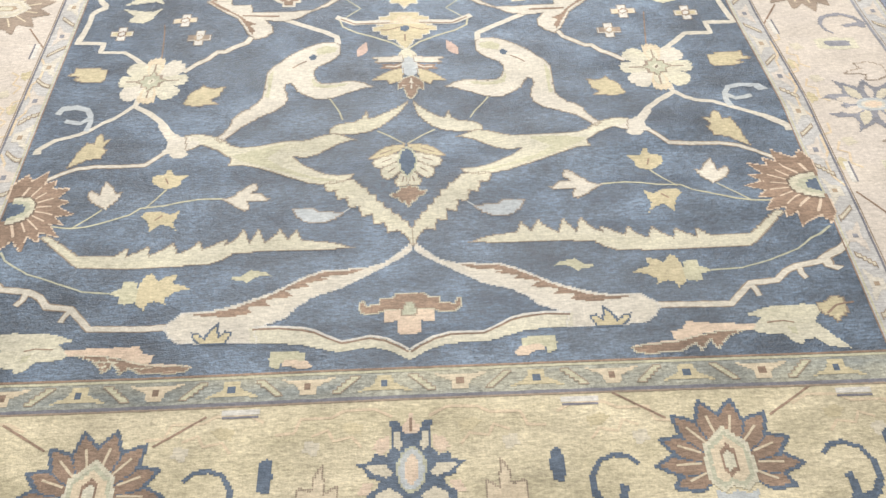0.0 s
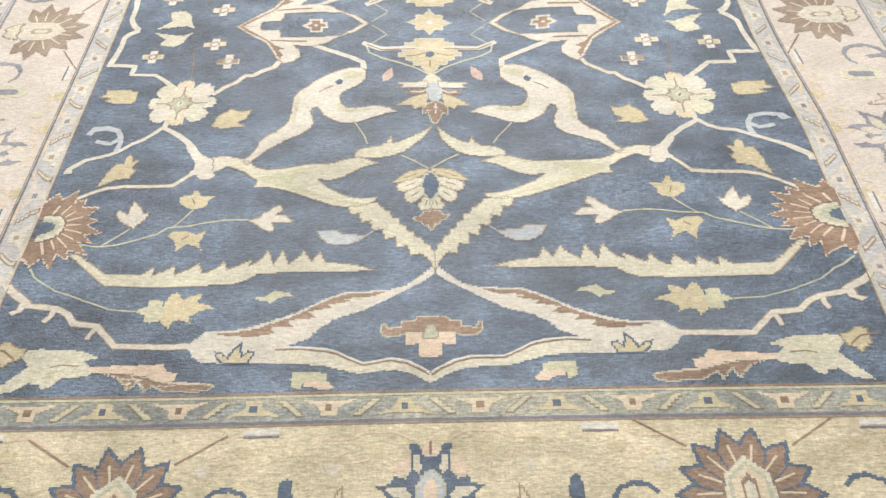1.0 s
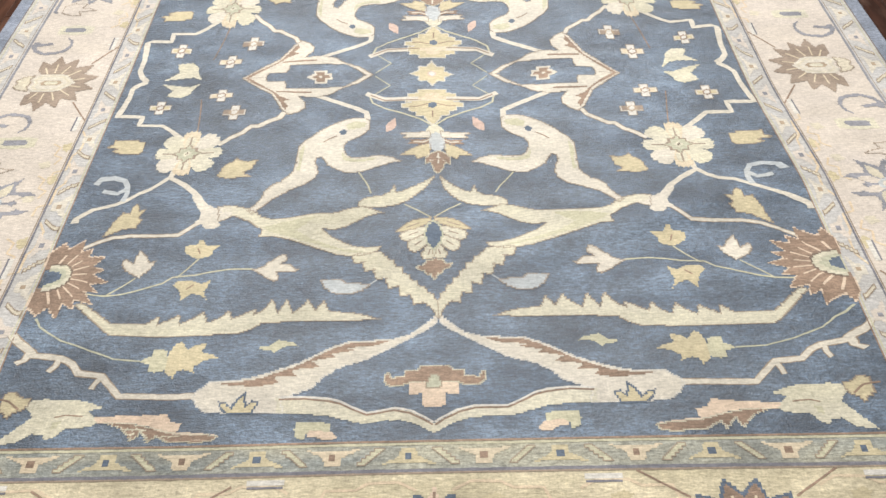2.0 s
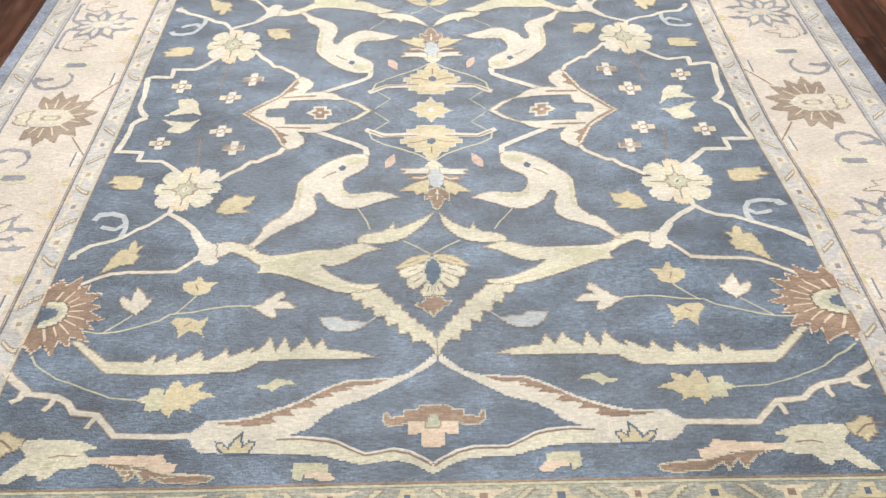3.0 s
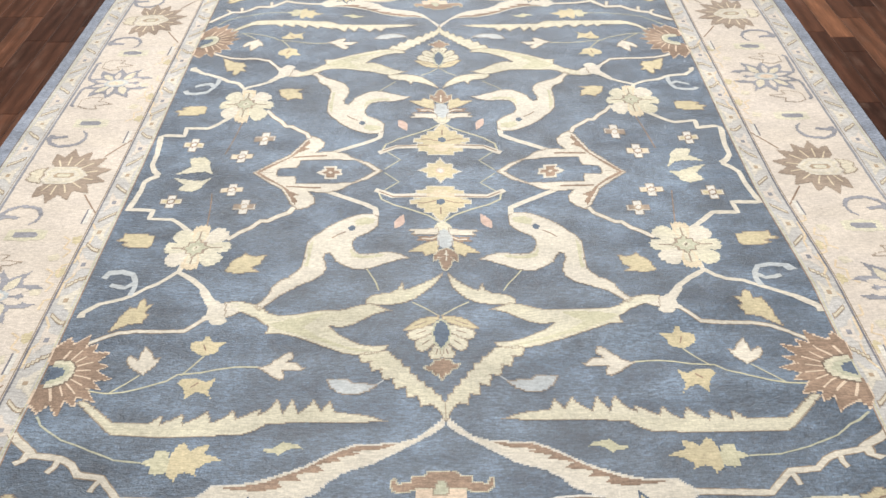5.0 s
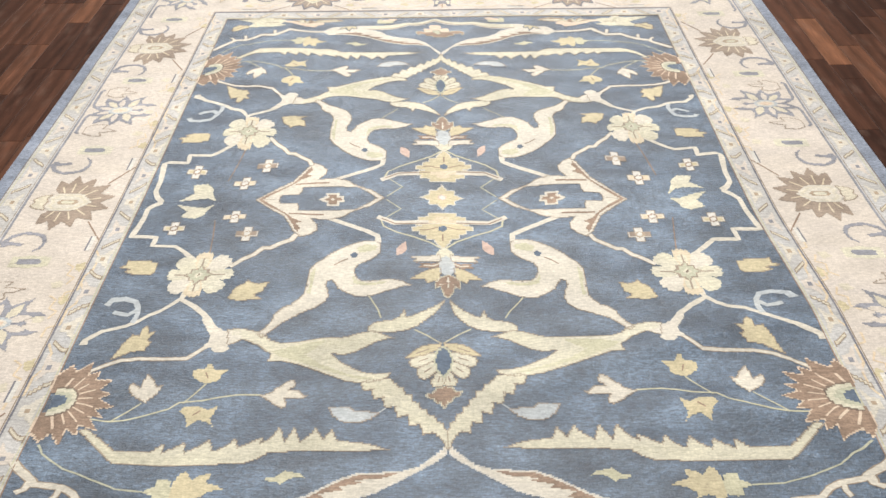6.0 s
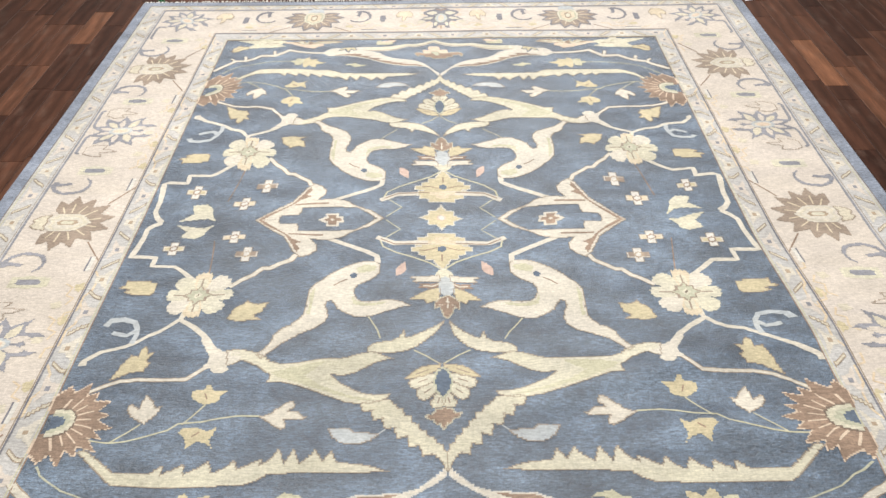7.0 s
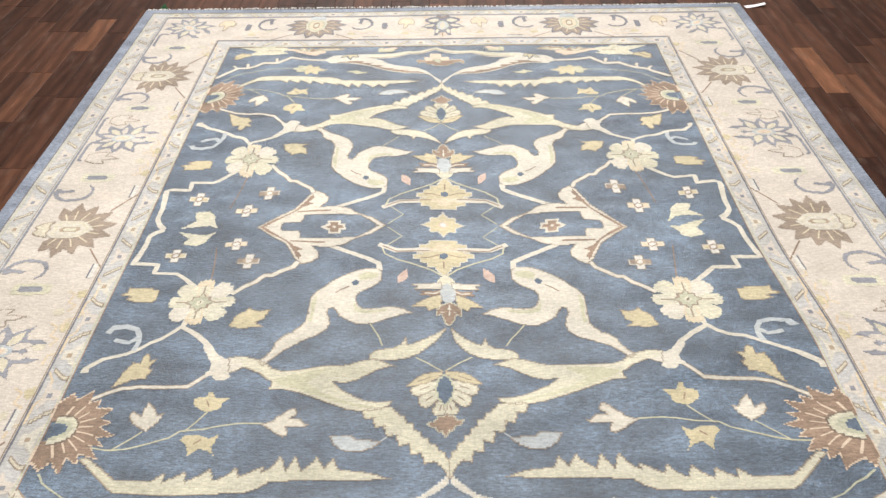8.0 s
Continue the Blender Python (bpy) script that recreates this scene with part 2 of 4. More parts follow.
DRIFT += [(-34, 34, 1.8, -0.9), (-28, 34, 2.0, 0.3), (-28, 40, 1.4, -1.1)]

DRIFT_AT = np.array(DRIFT, dtype=float)


def spread(u, v):
    """The right side of the rug widens towards the near end."""
    t = np.clip((v - 4) / 46, 0, 1)
    return u + 2.4 * t * t * (3 - 2 * t) * np.clip((u - 77.5) / 2.5, 0, 1)


def weave(u, v):
    """From the design, in centimetres to the right and towards the near end, to the rug in metres."""
    u, v = np.asarray(u, dtype=float), np.asarray(v, dtype=float)
    w = np.where(v > 83, 83 + (v - 83) * 0.93, np.where(v < -83, -83 + (v + 83) * 1.04, v + 1.5 * (1 - np.abs(v) / 83)))
    inside = np.clip((83 - np.abs(u)) / 4, 0, 1) * np.clip((113.5 - np.abs(v)) / 3, 0, 1)
    near = np.exp(-((u[..., None] - DRIFT_AT[:, 0]) ** 2 + (v[..., None] - DRIFT_AT[:, 1]) ** 2) / (2 * 5.5**2))
    total = near.sum(-1) + 0.06
    return (spread(u, v) + inside * (near @ DRIFT_AT[:, 2]) / total) / 100, -(w + inside * (near @ DRIFT_AT[:, 3]) / total) / 100


def lay(name, flat, faces, material, parent, lift, label="", plumb=False):
    """Takes a flat figure in design centimetres onto the rug, with the rug's own normals."""
    flat = np.array(flat, dtype=float)
    if plumb:
        x, y = spread(flat[:, 0], flat[:, 1]) / 100, straight(flat[:, 1])
    else:
        x, y = weave(flat[:, 0], flat[:, 1])
    d = 0.004
    n = np.stack((lie(x - d, y) - lie(x + d, y), lie(x, y - d) - lie(x, y + d), np.full_like(x, 2 * d)), 1)
    n /= np.linalg.norm(n, axis=1)[:, None]
    p = np.stack((x, y, lie(x, y) + lift), 1)
    tidy = []
    for f in faces:
        a, b, c = p[f[0]], p[f[1]], p[f[2]]
        turn = (b[0] - a[0]) * (c[1] - a[1]) - (b[1] - a[1]) * (c[0] - a[0])
        tidy.append(tuple(f) if turn >= 0 else tuple(f[::-1]))
    me = bpy.data.meshes.new(name)
    me.from_pydata(p.tolist(), [], tidy)
    me.materials.append(material)
    me.polygons.foreach_set("use_smooth", [True] * len(me.polygons))
    me.normals_split_custom_set_from_vertices(n.tolist())
    ob = new(name, me)
    ob.parent = parent
    return tagged(ob, label) if label else ob


def straight(v):
    return -np.where(v > 83, 83 + (v - 83) * 0.93, np.where(v < -83, -83 + (v + 83) * 1.04, v + 1.5 * (1 - np.abs(v) / 83))) / 100


def sheet(verts, faces, u0, v0, u1, v1, step=2.0):
    nu, nv = max(1, round((u1 - u0) / step)), max(1, round((v1 - v0) / step))
    k = len(verts)
    verts += [(u0 + (u1 - u0) * i / nu, v0 + (v1 - v0) * j / nv) for j in range(nv + 1) for i in range(nu + 1)]
    for j in range(nv):
        for i in range(nu):
            a = k + j * (nu + 1) + i
            faces.append((a, a + 1, a + nu + 2, a + nu + 1))


def ring(u_out, v_out, u_in, v_in, near_end=True):
    verts, faces = [], []
    if near_end:
        sheet(verts, faces, -u_out, v_in, u_out, v_out)
    sheet(verts, faces, -u_out, -v_out, u_out, -v_in)
    sheet(verts, faces, -u_out, -v_in, -u_in, v_in)
    sheet(verts, faces, u_in, -v_in, u_out, v_in)
    return verts, faces


KNOT = 0.35  # centimetres from knot to knot
CELL = 1.25
ORDER = [0]


def densified(points, step, closed=True):
    out = []
    ends = points[1:] + points[:1] if closed else points[1:]
    for (ax, ay), (bx, by) in zip(points, ends):
        count = max(1, math.ceil(math.hypot(bx - ax, by - ay) / step))
        out += [(ax + (bx - ax) * i / count, ay + (by - ay) * i / count) for i in range(count)]
    return out if closed else out + [points[-1]]


def knotted(points, knot=KNOT):
    """The outline in steps of whole knots, as a weaver draws it."""
    out = []
    for x, y in densified(points, knot):
        p = (round(round(x / knot) * knot, 3), round(round(y / knot) * knot, 3))
        if out and p[0] != out[-1][0] and p[1] != out[-1][1] and (p[0], out[-1][1]) not in out[-2:]:
            out.append((p[0], out[-1][1]))
        if p not in out[-2:]:
            out.append(p)
    while len(out) > 3 and out[0] == out[-1]:
        out.pop()
    return out


def sides(points, width, closed=False):
    """The two edges of a stroke along points."""
    left, right = [], []
    last = len(points) - 1
    for i, (x, y) in enumerate(points):
        ax, ay = points[i - 1] if closed or i else points[0]
        bx, by = points[(i + 1) % len(points)] if closed or i < last else points[last]
        d = Vector((bx - ax, by - ay))
        d = d.normalized() if d.length > 1e-6 else Vector((1, 0))
        left.append((x - d.y * width / 2, y + d.x * width / 2))
        right.append((x + d.y * width / 2, y - d.x * width / 2))
    return left, right


def band(points, width, closed=False, step=0.9, ragged=0.0):
    """A stroke as a strip of pile."""
    points = densified(points, step if closed else max(step, width * 0.9), closed)
    left, right = sides(points, width, closed)
    if ragged:
        rng = random.Random(len(points) * 7 + round(points[0][0] * 10))
        left, right = ([(x + rng.uniform(-ragged, ragged), y + rng.uniform(-ragged, ragged)) for x, y in edge] for edge in (left, right))
        left, right = list(left), list(right)
    k = len(points)
    faces = []
    for i in range(k if closed else k - 1):
        j = (i + 1) % k
        faces += [(i, j, k + j), (i, k + j, k + i)]
    return left + right, faces


def beads(points, size):
    """A contour of single knots along a knotted outline."""
    verts, faces, done = [], [], set()
    rng = random.Random(len(points))
    for x, y in points:
        if (x, y) in done or rng.random() < 0.05:
            continue
        done.add((x, y))
        k, h = len(verts), size / 2
        verts += [(x - h, y - h), (x + h, y - h), (x + h, y + h), (x - h, y + h)]
        faces.append((k, k + 1, k + 2, k + 3))
    return verts, faces


def filled(points):
    """A closed figure, cut into cells so that it follows the ripples."""
    count = len(points)
    flat, _, tris, *_ = delaunay([Vector(p) for p in points], [(i, (i + 1) % count) for i in range(count)], [], 1, 1e-4)
    bm = bmesh.new()
    verts = [bm.verts.new((p[0], p[1], 0)) for p in flat]
    for t in tris:
        bm.faces.new([verts[i] for i in t])
    us, vs = [p[0] for p in points], [p[1] for p in points]
    for axis, lo, hi in ((0, min(us), max(us)), (1, min(vs), max(vs))):
        k = math.floor(lo / CELL) + 1
        while k * CELL < hi:
            at, way = [0, 0, 0], [0, 0, 0]
            at[axis], way[axis] = k * CELL, 1
            bmesh.ops.bisect_plane(bm, geom=bm.verts[:] + bm.edges[:] + bm.faces[:], plane_co=at, plane_no=way, dist=1e-5)
            k += 1
    bm.verts.index_update()
    verts, faces = [(v.co.x, v.co.y) for v in bm.verts], [tuple(v.index for v in f.verts) for f in bm.faces]
    bm.free()
    return verts, faces


def motif(name, wool_name, points, parent, level=2, width=0.0, label="", plumb=False):
    """One figure of the design, as pile of its own colour. A + after the wool's name gives it a contour."""
    outlined, key = wool_name.endswith("+"), wool_name.rstrip("+")
    ORDER[0] += 1
    lift = 0.0002 + 0.0002 * level + 0.0000002 * (ORDER[0] % 90)
    rim = WOOL["cream" if key == "brown" else "white" if name in ("spindle_leaf", "center_medallion", "center_star") else "contour"]
    if width:
        if outlined:
            lay(name + "_contour", *band(points, width + 0.4, ragged=0.08), rim, parent, lift - 0.00012)
        step = 1.6 if plumb else 0.9
        return lay(name, *band(points, width, step=step, ragged=min(0.08, width * 0.1)), WOOL[key], parent, lift, label, plumb)
    outline = knotted(points)
    if len(outline) < 3:
        return None
    if outlined:
        lay(name + "_contour", *(band(outline, 0.24, True, 1.0) if name == "slant_bar" else beads(outline, KNOT * 0.78)), rim, parent, lift + 0.0001)
    return lay(name, *filled(outline), WOOL[key], parent, lift, label)


# ---- floor: walnut strip laminate, laid along the rug ----
STRIP, X0, X1, Y0, Y1 = 0.08, -3.975, 4.025, -4.0, 6.0
PALE = [(1.345, 0.745, 1.115)]  # a strip of light sapwood lies here


def strip_verts(w, length, x, y):
    g, c = 0.0005, 0.0012
    lo = [(x + g, y + g), (x + w - g, y + g), (x + w - g, y + length - g), (x + g, y + length - g)]
    hi = [(x + g + c, y + g + c), (x + w - g - c, y + g + c), (x + w - g - c, y + length - g - c), (x + g + c, y + length - g - c)]
    return [(*p, FLOOR - 0.0012) for p in lo] + [(*p, FLOOR) for p in hi]


STRIP_FACES = [(4, 5, 6, 7), (0, 1, 5, 4), (1, 2, 6, 5), (2, 3, 7, 6), (3, 0, 4, 7)]


def build_floor():
    bm = bmesh.new()
    add_box(bm, (X0, Y0, FLOOR - 0.1), (X1, Y1, FLOOR - 0.0012))
    floor = tagged(link_mesh("floor", bm, [JOINT]), "dark walnut strip laminate floor under the rug", "floor", kind="structure")
    rng = random.Random(5)
    lengths = (0.37, 0.46, 0.55, 0.31)
    shared = {}

    def plank_mesh(length, pale):
        if (length, pale) not in shared:
            me = bpy.data.meshes.new("plank")
            me.from_pydata(strip_verts(STRIP, length, 0, 0), [], STRIP_FACES)
            me.materials.append(PALE_WALNUT if pale else WALNUT)
            shared[length, pale] = me
        return shared[length, pale]

    rest_v, rest_f, count = [], [], 0
    for i in range(round((X1 - X0) / STRIP)):
        x, y = X0 + i * STRIP, Y0 + rng.random() * 0.25
        joints = [c for px, lo, hi in PALE if x < px < x + STRIP for c in (lo, hi)]
        while y + 0.6 < Y1:
            length = rng.choice(lengths)
            for c in joints:
                if y + 0.05 < c < y + length:
                    length = round(c - y, 4)
            side = 1.1 < abs(x + 0.04) < 2.25 and -0.3 < y < 2.05
            far = abs(x) <= 1.1 and 1.3 < y < 1.8
            if (side or far) and count < 300:
                pale = any(x < px < x + STRIP and lo < y + length / 2 < hi for px, lo, hi in PALE)
                ob = new("plank", plank_mesh(length, pale))
                ob.location = (x, y, 0)
                ob.parent = floor
                count += 1
            else:
                k = len(rest_v)
                rest_v += strip_verts(STRIP, length, x, y)
                rest_f += [tuple(k + a for a in f) for f in STRIP_FACES]
            y += length
    me = bpy.data.meshes.new("outer_planks")
    me.from_pydata(rest_v, [], rest_f)
    me.materials.append(WALNUT)
    ob = new("outer_planks", me)
    ob.parent = floor
    tagged(ob, "walnut strips away from the rug", kind="stuff")


def build_room():
    for name, lo, hi in (
        ("wall_west", (X0 - 0.15, Y0, FLOOR), (X0, Y1, 3.05)),
        ("wall_east", (X1, Y0, FLOOR), (X1 + 0.15, Y1, 3.05)),
        ("wall_north", (X0 - 0.15, Y1, FLOOR), (X1 + 0.15, Y1 + 0.15, 3.05)),
        ("wall_south", (X0 - 0.15, Y0 - 0.15, FLOOR), (X1 + 0.15, Y0, 3.05)),
        ("ceiling", (X0 - 0.15, Y0 - 0.15, 3.05), (X1 + 0.15, Y1 + 0.15, 3.2)),
    ):
        bm = bmesh.new()
        add_box(bm, lo, hi)
        tagged(link_mesh(name, bm, [PLASTER]), "plain pale grey plaster of the showroom", name.split("_")[0], kind="structure")


build_room()

# ---- the rug ----
FIELD_U, FIELD_V = 80.5, 113.0
GUARD_U, GUARD_V = 86.5, 119.4
BORDER_U, BORDER_V = 111.6, 141.5
OUTER_U, OUTER_V = 118.9, 146.4
EDGE_U, EDGE_V = 122.6, 150.0

rug = tagged(new("rug"), "hand-knotted wool rug, blue field with ivory floral border, on wood floor", "rug")


def build_ground_weave():
    verts, faces = [], []
    sheet(verts, faces, -FIELD_U, -FIELD_V, FIELD_U, FIELD_V, 0.8)
    field = lay("field", verts, faces, WOOL["field"], rug, 0, "slate-blue wool field", True)
    inner = lay("guard_stripe", *ring(GUARD_U, GUARD_V, FIELD_U, FIELD_V, False), WOOL["guard"], rug, 0, "pale grey-blue guard stripe with lozenges", True)
    verts, faces = [], []
    sheet(verts, faces, -GUARD_U, FIELD_V, GUARD_U, GUARD_V)
    lay("guard_end", verts, faces, WOOL["guard_end"], rug, 0, "guard stripe end in dull blue-green and gold", True)
    verts, faces = [], []
    sheet(verts, faces, -BORDER_U, -BORDER_V, BORDER_U, -GUARD_V)
    sheet(verts, faces, -BORDER_U, -GUARD_V, -GUARD_U, GUARD_V)
    sheet(verts, faces, GUARD_U, -GUARD_V, BORDER_U, GUARD_V)
    border = lay("main_border", verts, faces, WOOL["border"], rug, 0, "ivory border with brown palmettes", True)
    verts, faces = [], []
    sheet(verts, faces, -BORDER_U, GUARD_V, BORDER_U, BORDER_V)
    lay("end_border", verts, faces, WOOL["khaki"], rug, 0, "border end knotted in a khaki dye lot", True)
    outer = lay("guard_stripe", *ring(OUTER_U, OUTER_V, BORDER_U, BORDER_V), WOOL["guard"], rug, 0, "pale grey-blue guard stripe with lozenges", True)
    edging = lay("edging", *ring(EDGE_U, EDGE_V, OUTER_U, OUTER_V), WOOL["edging"], rug, 0, "plain slate-blue outer band", True)
    # the thick side of the pile, rounded down to the floor
    bm = bmesh.new()
    loop = []
    for (au, av), (bu, bv) in (((-1, -1), (1, -1)), ((1, -1), (1, 1)), ((1, 1), (-1, 1)), ((-1, 1), (-1, -1))):
        for i in range(60):
            t = i / 60
            loop.append((EDGE_U * (au + (bu - au) * t), EDGE_V * (av + (bv - av) * t)))
    rows = []
    for grow, down in ((0, 0), (0.25, 0.0015), (0.42, 0.005), (0.45, 0.011)):
        row = []
        for u, v in loop:
            x, y = float(spread(u, v)) / 100, float(straight(v))
            gx = grow / 100 * (1 if u > EDGE_U - 0.01 else -1 if u < -EDGE_U + 0.01 else 0)
            gy = grow / 100 * (-1 if v > EDGE_V - 0.01 else 1 if v < -EDGE_V + 0.01 else 0)
            top = lie(x, y)
            row.append(bm.verts.new((x + gx, y + gy, top + (FLOOR - top) * down / 0.011)))
        rows.append(row)
    for a, b in zip(rows, rows[1:]):
        for i in range(len(loop)):
            j = (i + 1) % len(loop)
            f = bm.faces.new((a[i], a[j], b[j], b[i]))
            f.smooth = True
    bmesh.ops.recalc_face_normals(bm, faces=bm.faces[:])
    part("selvedge", bm, WOOL["edging"], rug, "blue bound edge")
    return field, inner, border, outer, edging


FIELD, INNER, BORDER, OUTER, EDGING = build_ground_weave()

LEVELS = {"shade": 3, "line": 3, "pip": 3, "heart": 4, "core": 3, "eye": 3, "mark": 3, "gold": 3}


def level_of(name, width):
    if name in ("vine", "stem", "arm_line"):
        return 1.4 if name == "stem" else 1.7
    return LEVELS.get(name.split("_")[-1], 3 if name in ("bud", "hood") else 2)


def quarters(name, wool_name, width, points):
    """A figure that the weaver repeats, mirrored, in the four quarters of the field."""
    for a in (1, -1):
        for b in (1, -1):
            motif(name, wool_name, [(u * a, v * b) for u, v in points], FIELD, level_of(name, width), width)


def on_axis(name, wool_name, width, points):
    """Half of a figure on the long axis; it is completed by its mirror image."""
    whole = points if width else points + [(-u, v) for u, v in points[::-1]]
    for b in (1, -1):
        motif(name, wool_name, [(u, v * b) for u, v in whole], FIELD, level_of(name, width), width)


def on_waist(name, wool_name, width, points):
    """A figure on the short axis, at both sides."""
    for a in (1, -1):
        motif(name, wool_name, [(u * a, v) for u, v in points], FIELD, level_of(name, width), width)


def placed(points, u, v, turn, flip=1):
    """Local centimetres (x across, y to the tip) at a place of the design; turn 0 points to smaller v."""
    c, s = math.cos(radians(turn)), math.sin(radians(turn))
    return [(u + x * flip * c + y * s, v + x * flip * s - y * c) for x, y in points]


def petal(angle, start, length, width):
    """A petal in local centimetres; angle from the tip's direction."""
    c, s = math.cos(radians(angle)), math.sin(radians(angle))
    prof = [(0, 0.45), (0.35, 0.9), (0.58, 1.0), (0.78, 0.66), (0.92, 0.30), (1.0, 0.06)]
    side = [(start + (length - start) * a, width / 2 * b) for a, b in prof]
    out = side + [(a, -b) for a, b in side[::-1]]
    return [(b * c + a * s, a * c - b * s) for a, b in out]


def blade(root, tip, width, blunt=False):
    """A leaf from its root to its tip, pointed or blunt."""
    prof = [(0, 0.4), (0.3, 0.8), (0.68, 1.0), (0.88, 0.86), (1.0, 0.42)] if blunt else [(0, 0.35), (0.25, 0.8), (0.5, 1.0), (0.75, 0.66), (1.0, 0.06)]
    ax, ay = root
    dx, dy = tip[0] - ax, tip[1] - ay
    size = math.hypot(dx, dy)
    nx, ny = -dy / size * width / 2, dx / size * width / 2
    side = [(ax + dx * t + nx * w, ay + dy * t + ny * w) for t, w in prof]
    return side + [(ax + dx * t - nx * w, ay + dy * t - ny * w) for t, w in prof[::-1]]


def scallop(angle, length, width):
    """A broad petal with a notched end, in local centimetres."""
    c, s = math.cos(radians(angle)), math.sin(radians(angle))
    prof = [(0.08, 0.3), (0.4, 0.74), (0.7, 1.0), (0.86, 0.96), (0.94, 0.72), (0.91, 0.55), (1.0, 0.28), (0.95, 0.0)]
    side = [(length * a, width / 2 * b) for a, b in prof]
    out = side + [(a, -b) for a, b in side[-2::-1]]
    return [(b * c + a * s, a * c - b * s) for a, b in out]


def star_flower(u, v):
    for k, shade in enumerate(("ivory", "cream", "ivory", "cream")):
        motif("petal", shade, placed(scallop(45 + 90 * k, 8.9, 5.3), u, v, 0), FIELD, 2 + 0.1 * k)
    for k in range(4):
        motif("petal", "cream" if k % 2 else "peach", placed(scallop(90 * k, 8.6, 4.2), u, v, 0), FIELD, 2.5)
        motif("petal", "cream", placed(scallop(90 * k, 6.6, 2.6), u, v, 0), FIELD, 2.7)
        c, s = math.cos(radians(90 * k)), math.sin(radians(90 * k))
        motif("petal_line", "taupe", placed([(3.4 * s, 3.4 * c), (6.4 * s, 6.4 * c)], u, v, 0), FIELD, 3, 0.4)
    star = [(r * math.sin(radians(22.5 * k)), r * math.cos(radians(22.5 * k))) for k in range(16) for r in ((3.5, 2.1, 2.7, 2.1)[k % 4],)]
    motif("flower_core", "taupe", placed([(x * 1.16, y * 1.16) for x, y in star], u, v, 0), FIELD, 3)
    motif("flower_core", "sage", placed([(x * 0.94, y * 0.94) for x, y in star], u, v, 0), FIELD, 3.5)
    motif("flower_core", "cream", placed([(-1.1, 0), (0, 1.2), (1.1, 0), (0, -1.2)], u, v, 0), FIELD, 3.8)
    motif("flower_core", "umber", placed([(-0.4, 0), (0, 0.5), (0.4, 0), (0, -0.5)], u, v, 0), FIELD, 4)


def spike(angle, start, reach, width):
    """A long pointed petal, widest past its middle, in local centimetres."""
    c, s = math.cos(radians(angle)), math.sin(radians(angle))
    side = [(start + (reach - start) * a, width / 2 * b) for a, b in ((0, 0.6), (0.35, 0.85), (0.62, 1.0), (0.72, 0.74), (0.86, 0.42), (1.0, 0.05))]
    return [(b * c + a * s, a * c - b * s) for a, b in side + [(a, -b) for a, b in side[::-1]]]


def sunburst(u, v, side):
    """Half a sunflower that grows out of the guard stripe."""
    for k in range(11):
        angle = 5 + 17 * k
        reach = 10.6 + 1.3 * math.sin(radians(angle)) + (0.6 if k % 2 else -0.6)
        motif("petal", "blush", placed(spike(-angle * side, 2.5, reach + 0.5, 3.3), u, v, 0), FIELD, 2)
        motif("petal", "brown", placed(spike(-angle * side, 2.5, reach, 2.9), u, v, 0), FIELD, 3)
        between = angle + 8.5
        c, s = math.cos(radians(between)), math.sin(radians(-between * side))
        if k < 10:
            motif("petal_line", "blush", placed([(4.0 * s, 4.0 * c), (reach * 0.66 * s, reach * 0.66 * c)], u, v, 0), FIELD, 3.5, 0.34)
    for r, w, lev in ((3.7, "umber", 4), (3.4, "cream", 4.5), (2.5, "sage", 5), (1.7, "slate", 5.5)):
        arc = [(-side * r * 1.1 * math.sin(radians(a)), r * 1.1 * math.cos(radians(a))) for a in range(0, 181, 15)]
        motif("flower_core", w, placed(arc, u, v, 0), FIELD, lev)


def small_cross(u, v, arms, heart_rim):
    """Four square petals round a white eye."""
    w, h, k = 2.9, 2.8, 1.1
    plus = [(-k, -h), (k, -h), (k, -k), (w, -k), (w, k), (k, k), (k, h), (-k, h), (-k, k), (-w, k), (-w, -k), (-k, -k)]
    motif("cross_white", "white+", [(u + x, v + y) for x, y in plus], FIELD, 2)
    for a in (1, -1):
        motif("cross_arm", arms, [(u + a * x, v + y) for x, y in ((1.0, -0.85), (2.6, -0.85), (2.6, 0.85), (1.0, 0.85))], FIELD, 3)
    motif("cross_pip", heart_rim, [(u - 1.2, v - 0.6), (u, v - 1.3), (u + 1.2, v - 0.6), (u + 1.2, v + 0.6), (u, v + 1.3), (u - 1.2, v + 0.6)], FIELD, 3.4)
    motif("cross_heart", "white", [(u - 0.8, v - 0.35), (u, v - 0.85), (u + 0.8, v - 0.35), (u + 0.8, v + 0.35), (u, v + 0.85), (u - 0.8, v + 0.35)], FIELD, 4)


def serrated_arm():
    """The saw-edged leaf that runs down to the crossing."""
    outer = []
    for k in range(6):
        t = k / 6
        x, y = 15.6 - 13.4 * t, 66.2 + 13.6 * t
        outer += [(x + 1.7 - 0.8 * t, y - 0.1), (x + 0.9, y + 2.2), (x - 1.2, y + 1.6)]
    outer += [(1.4, 81.0), (0.6, 82.9), (0.1, 83.5)]
    inner = [(0.1, 78.7)]
    for k in range(6):
        t = k / 6
        x, y = 0.7 + 9.0 * t, 77.6 - 11.2 * t
        inner += [(x, y + 0.4), (x + 0.1, y - 0.7), (x + 1.2, y - 0.9)]
    quarters("serrated_arm", "cream+", 0, [(11.1, 65.1), (16.6, 65.3)] + outer + inner)


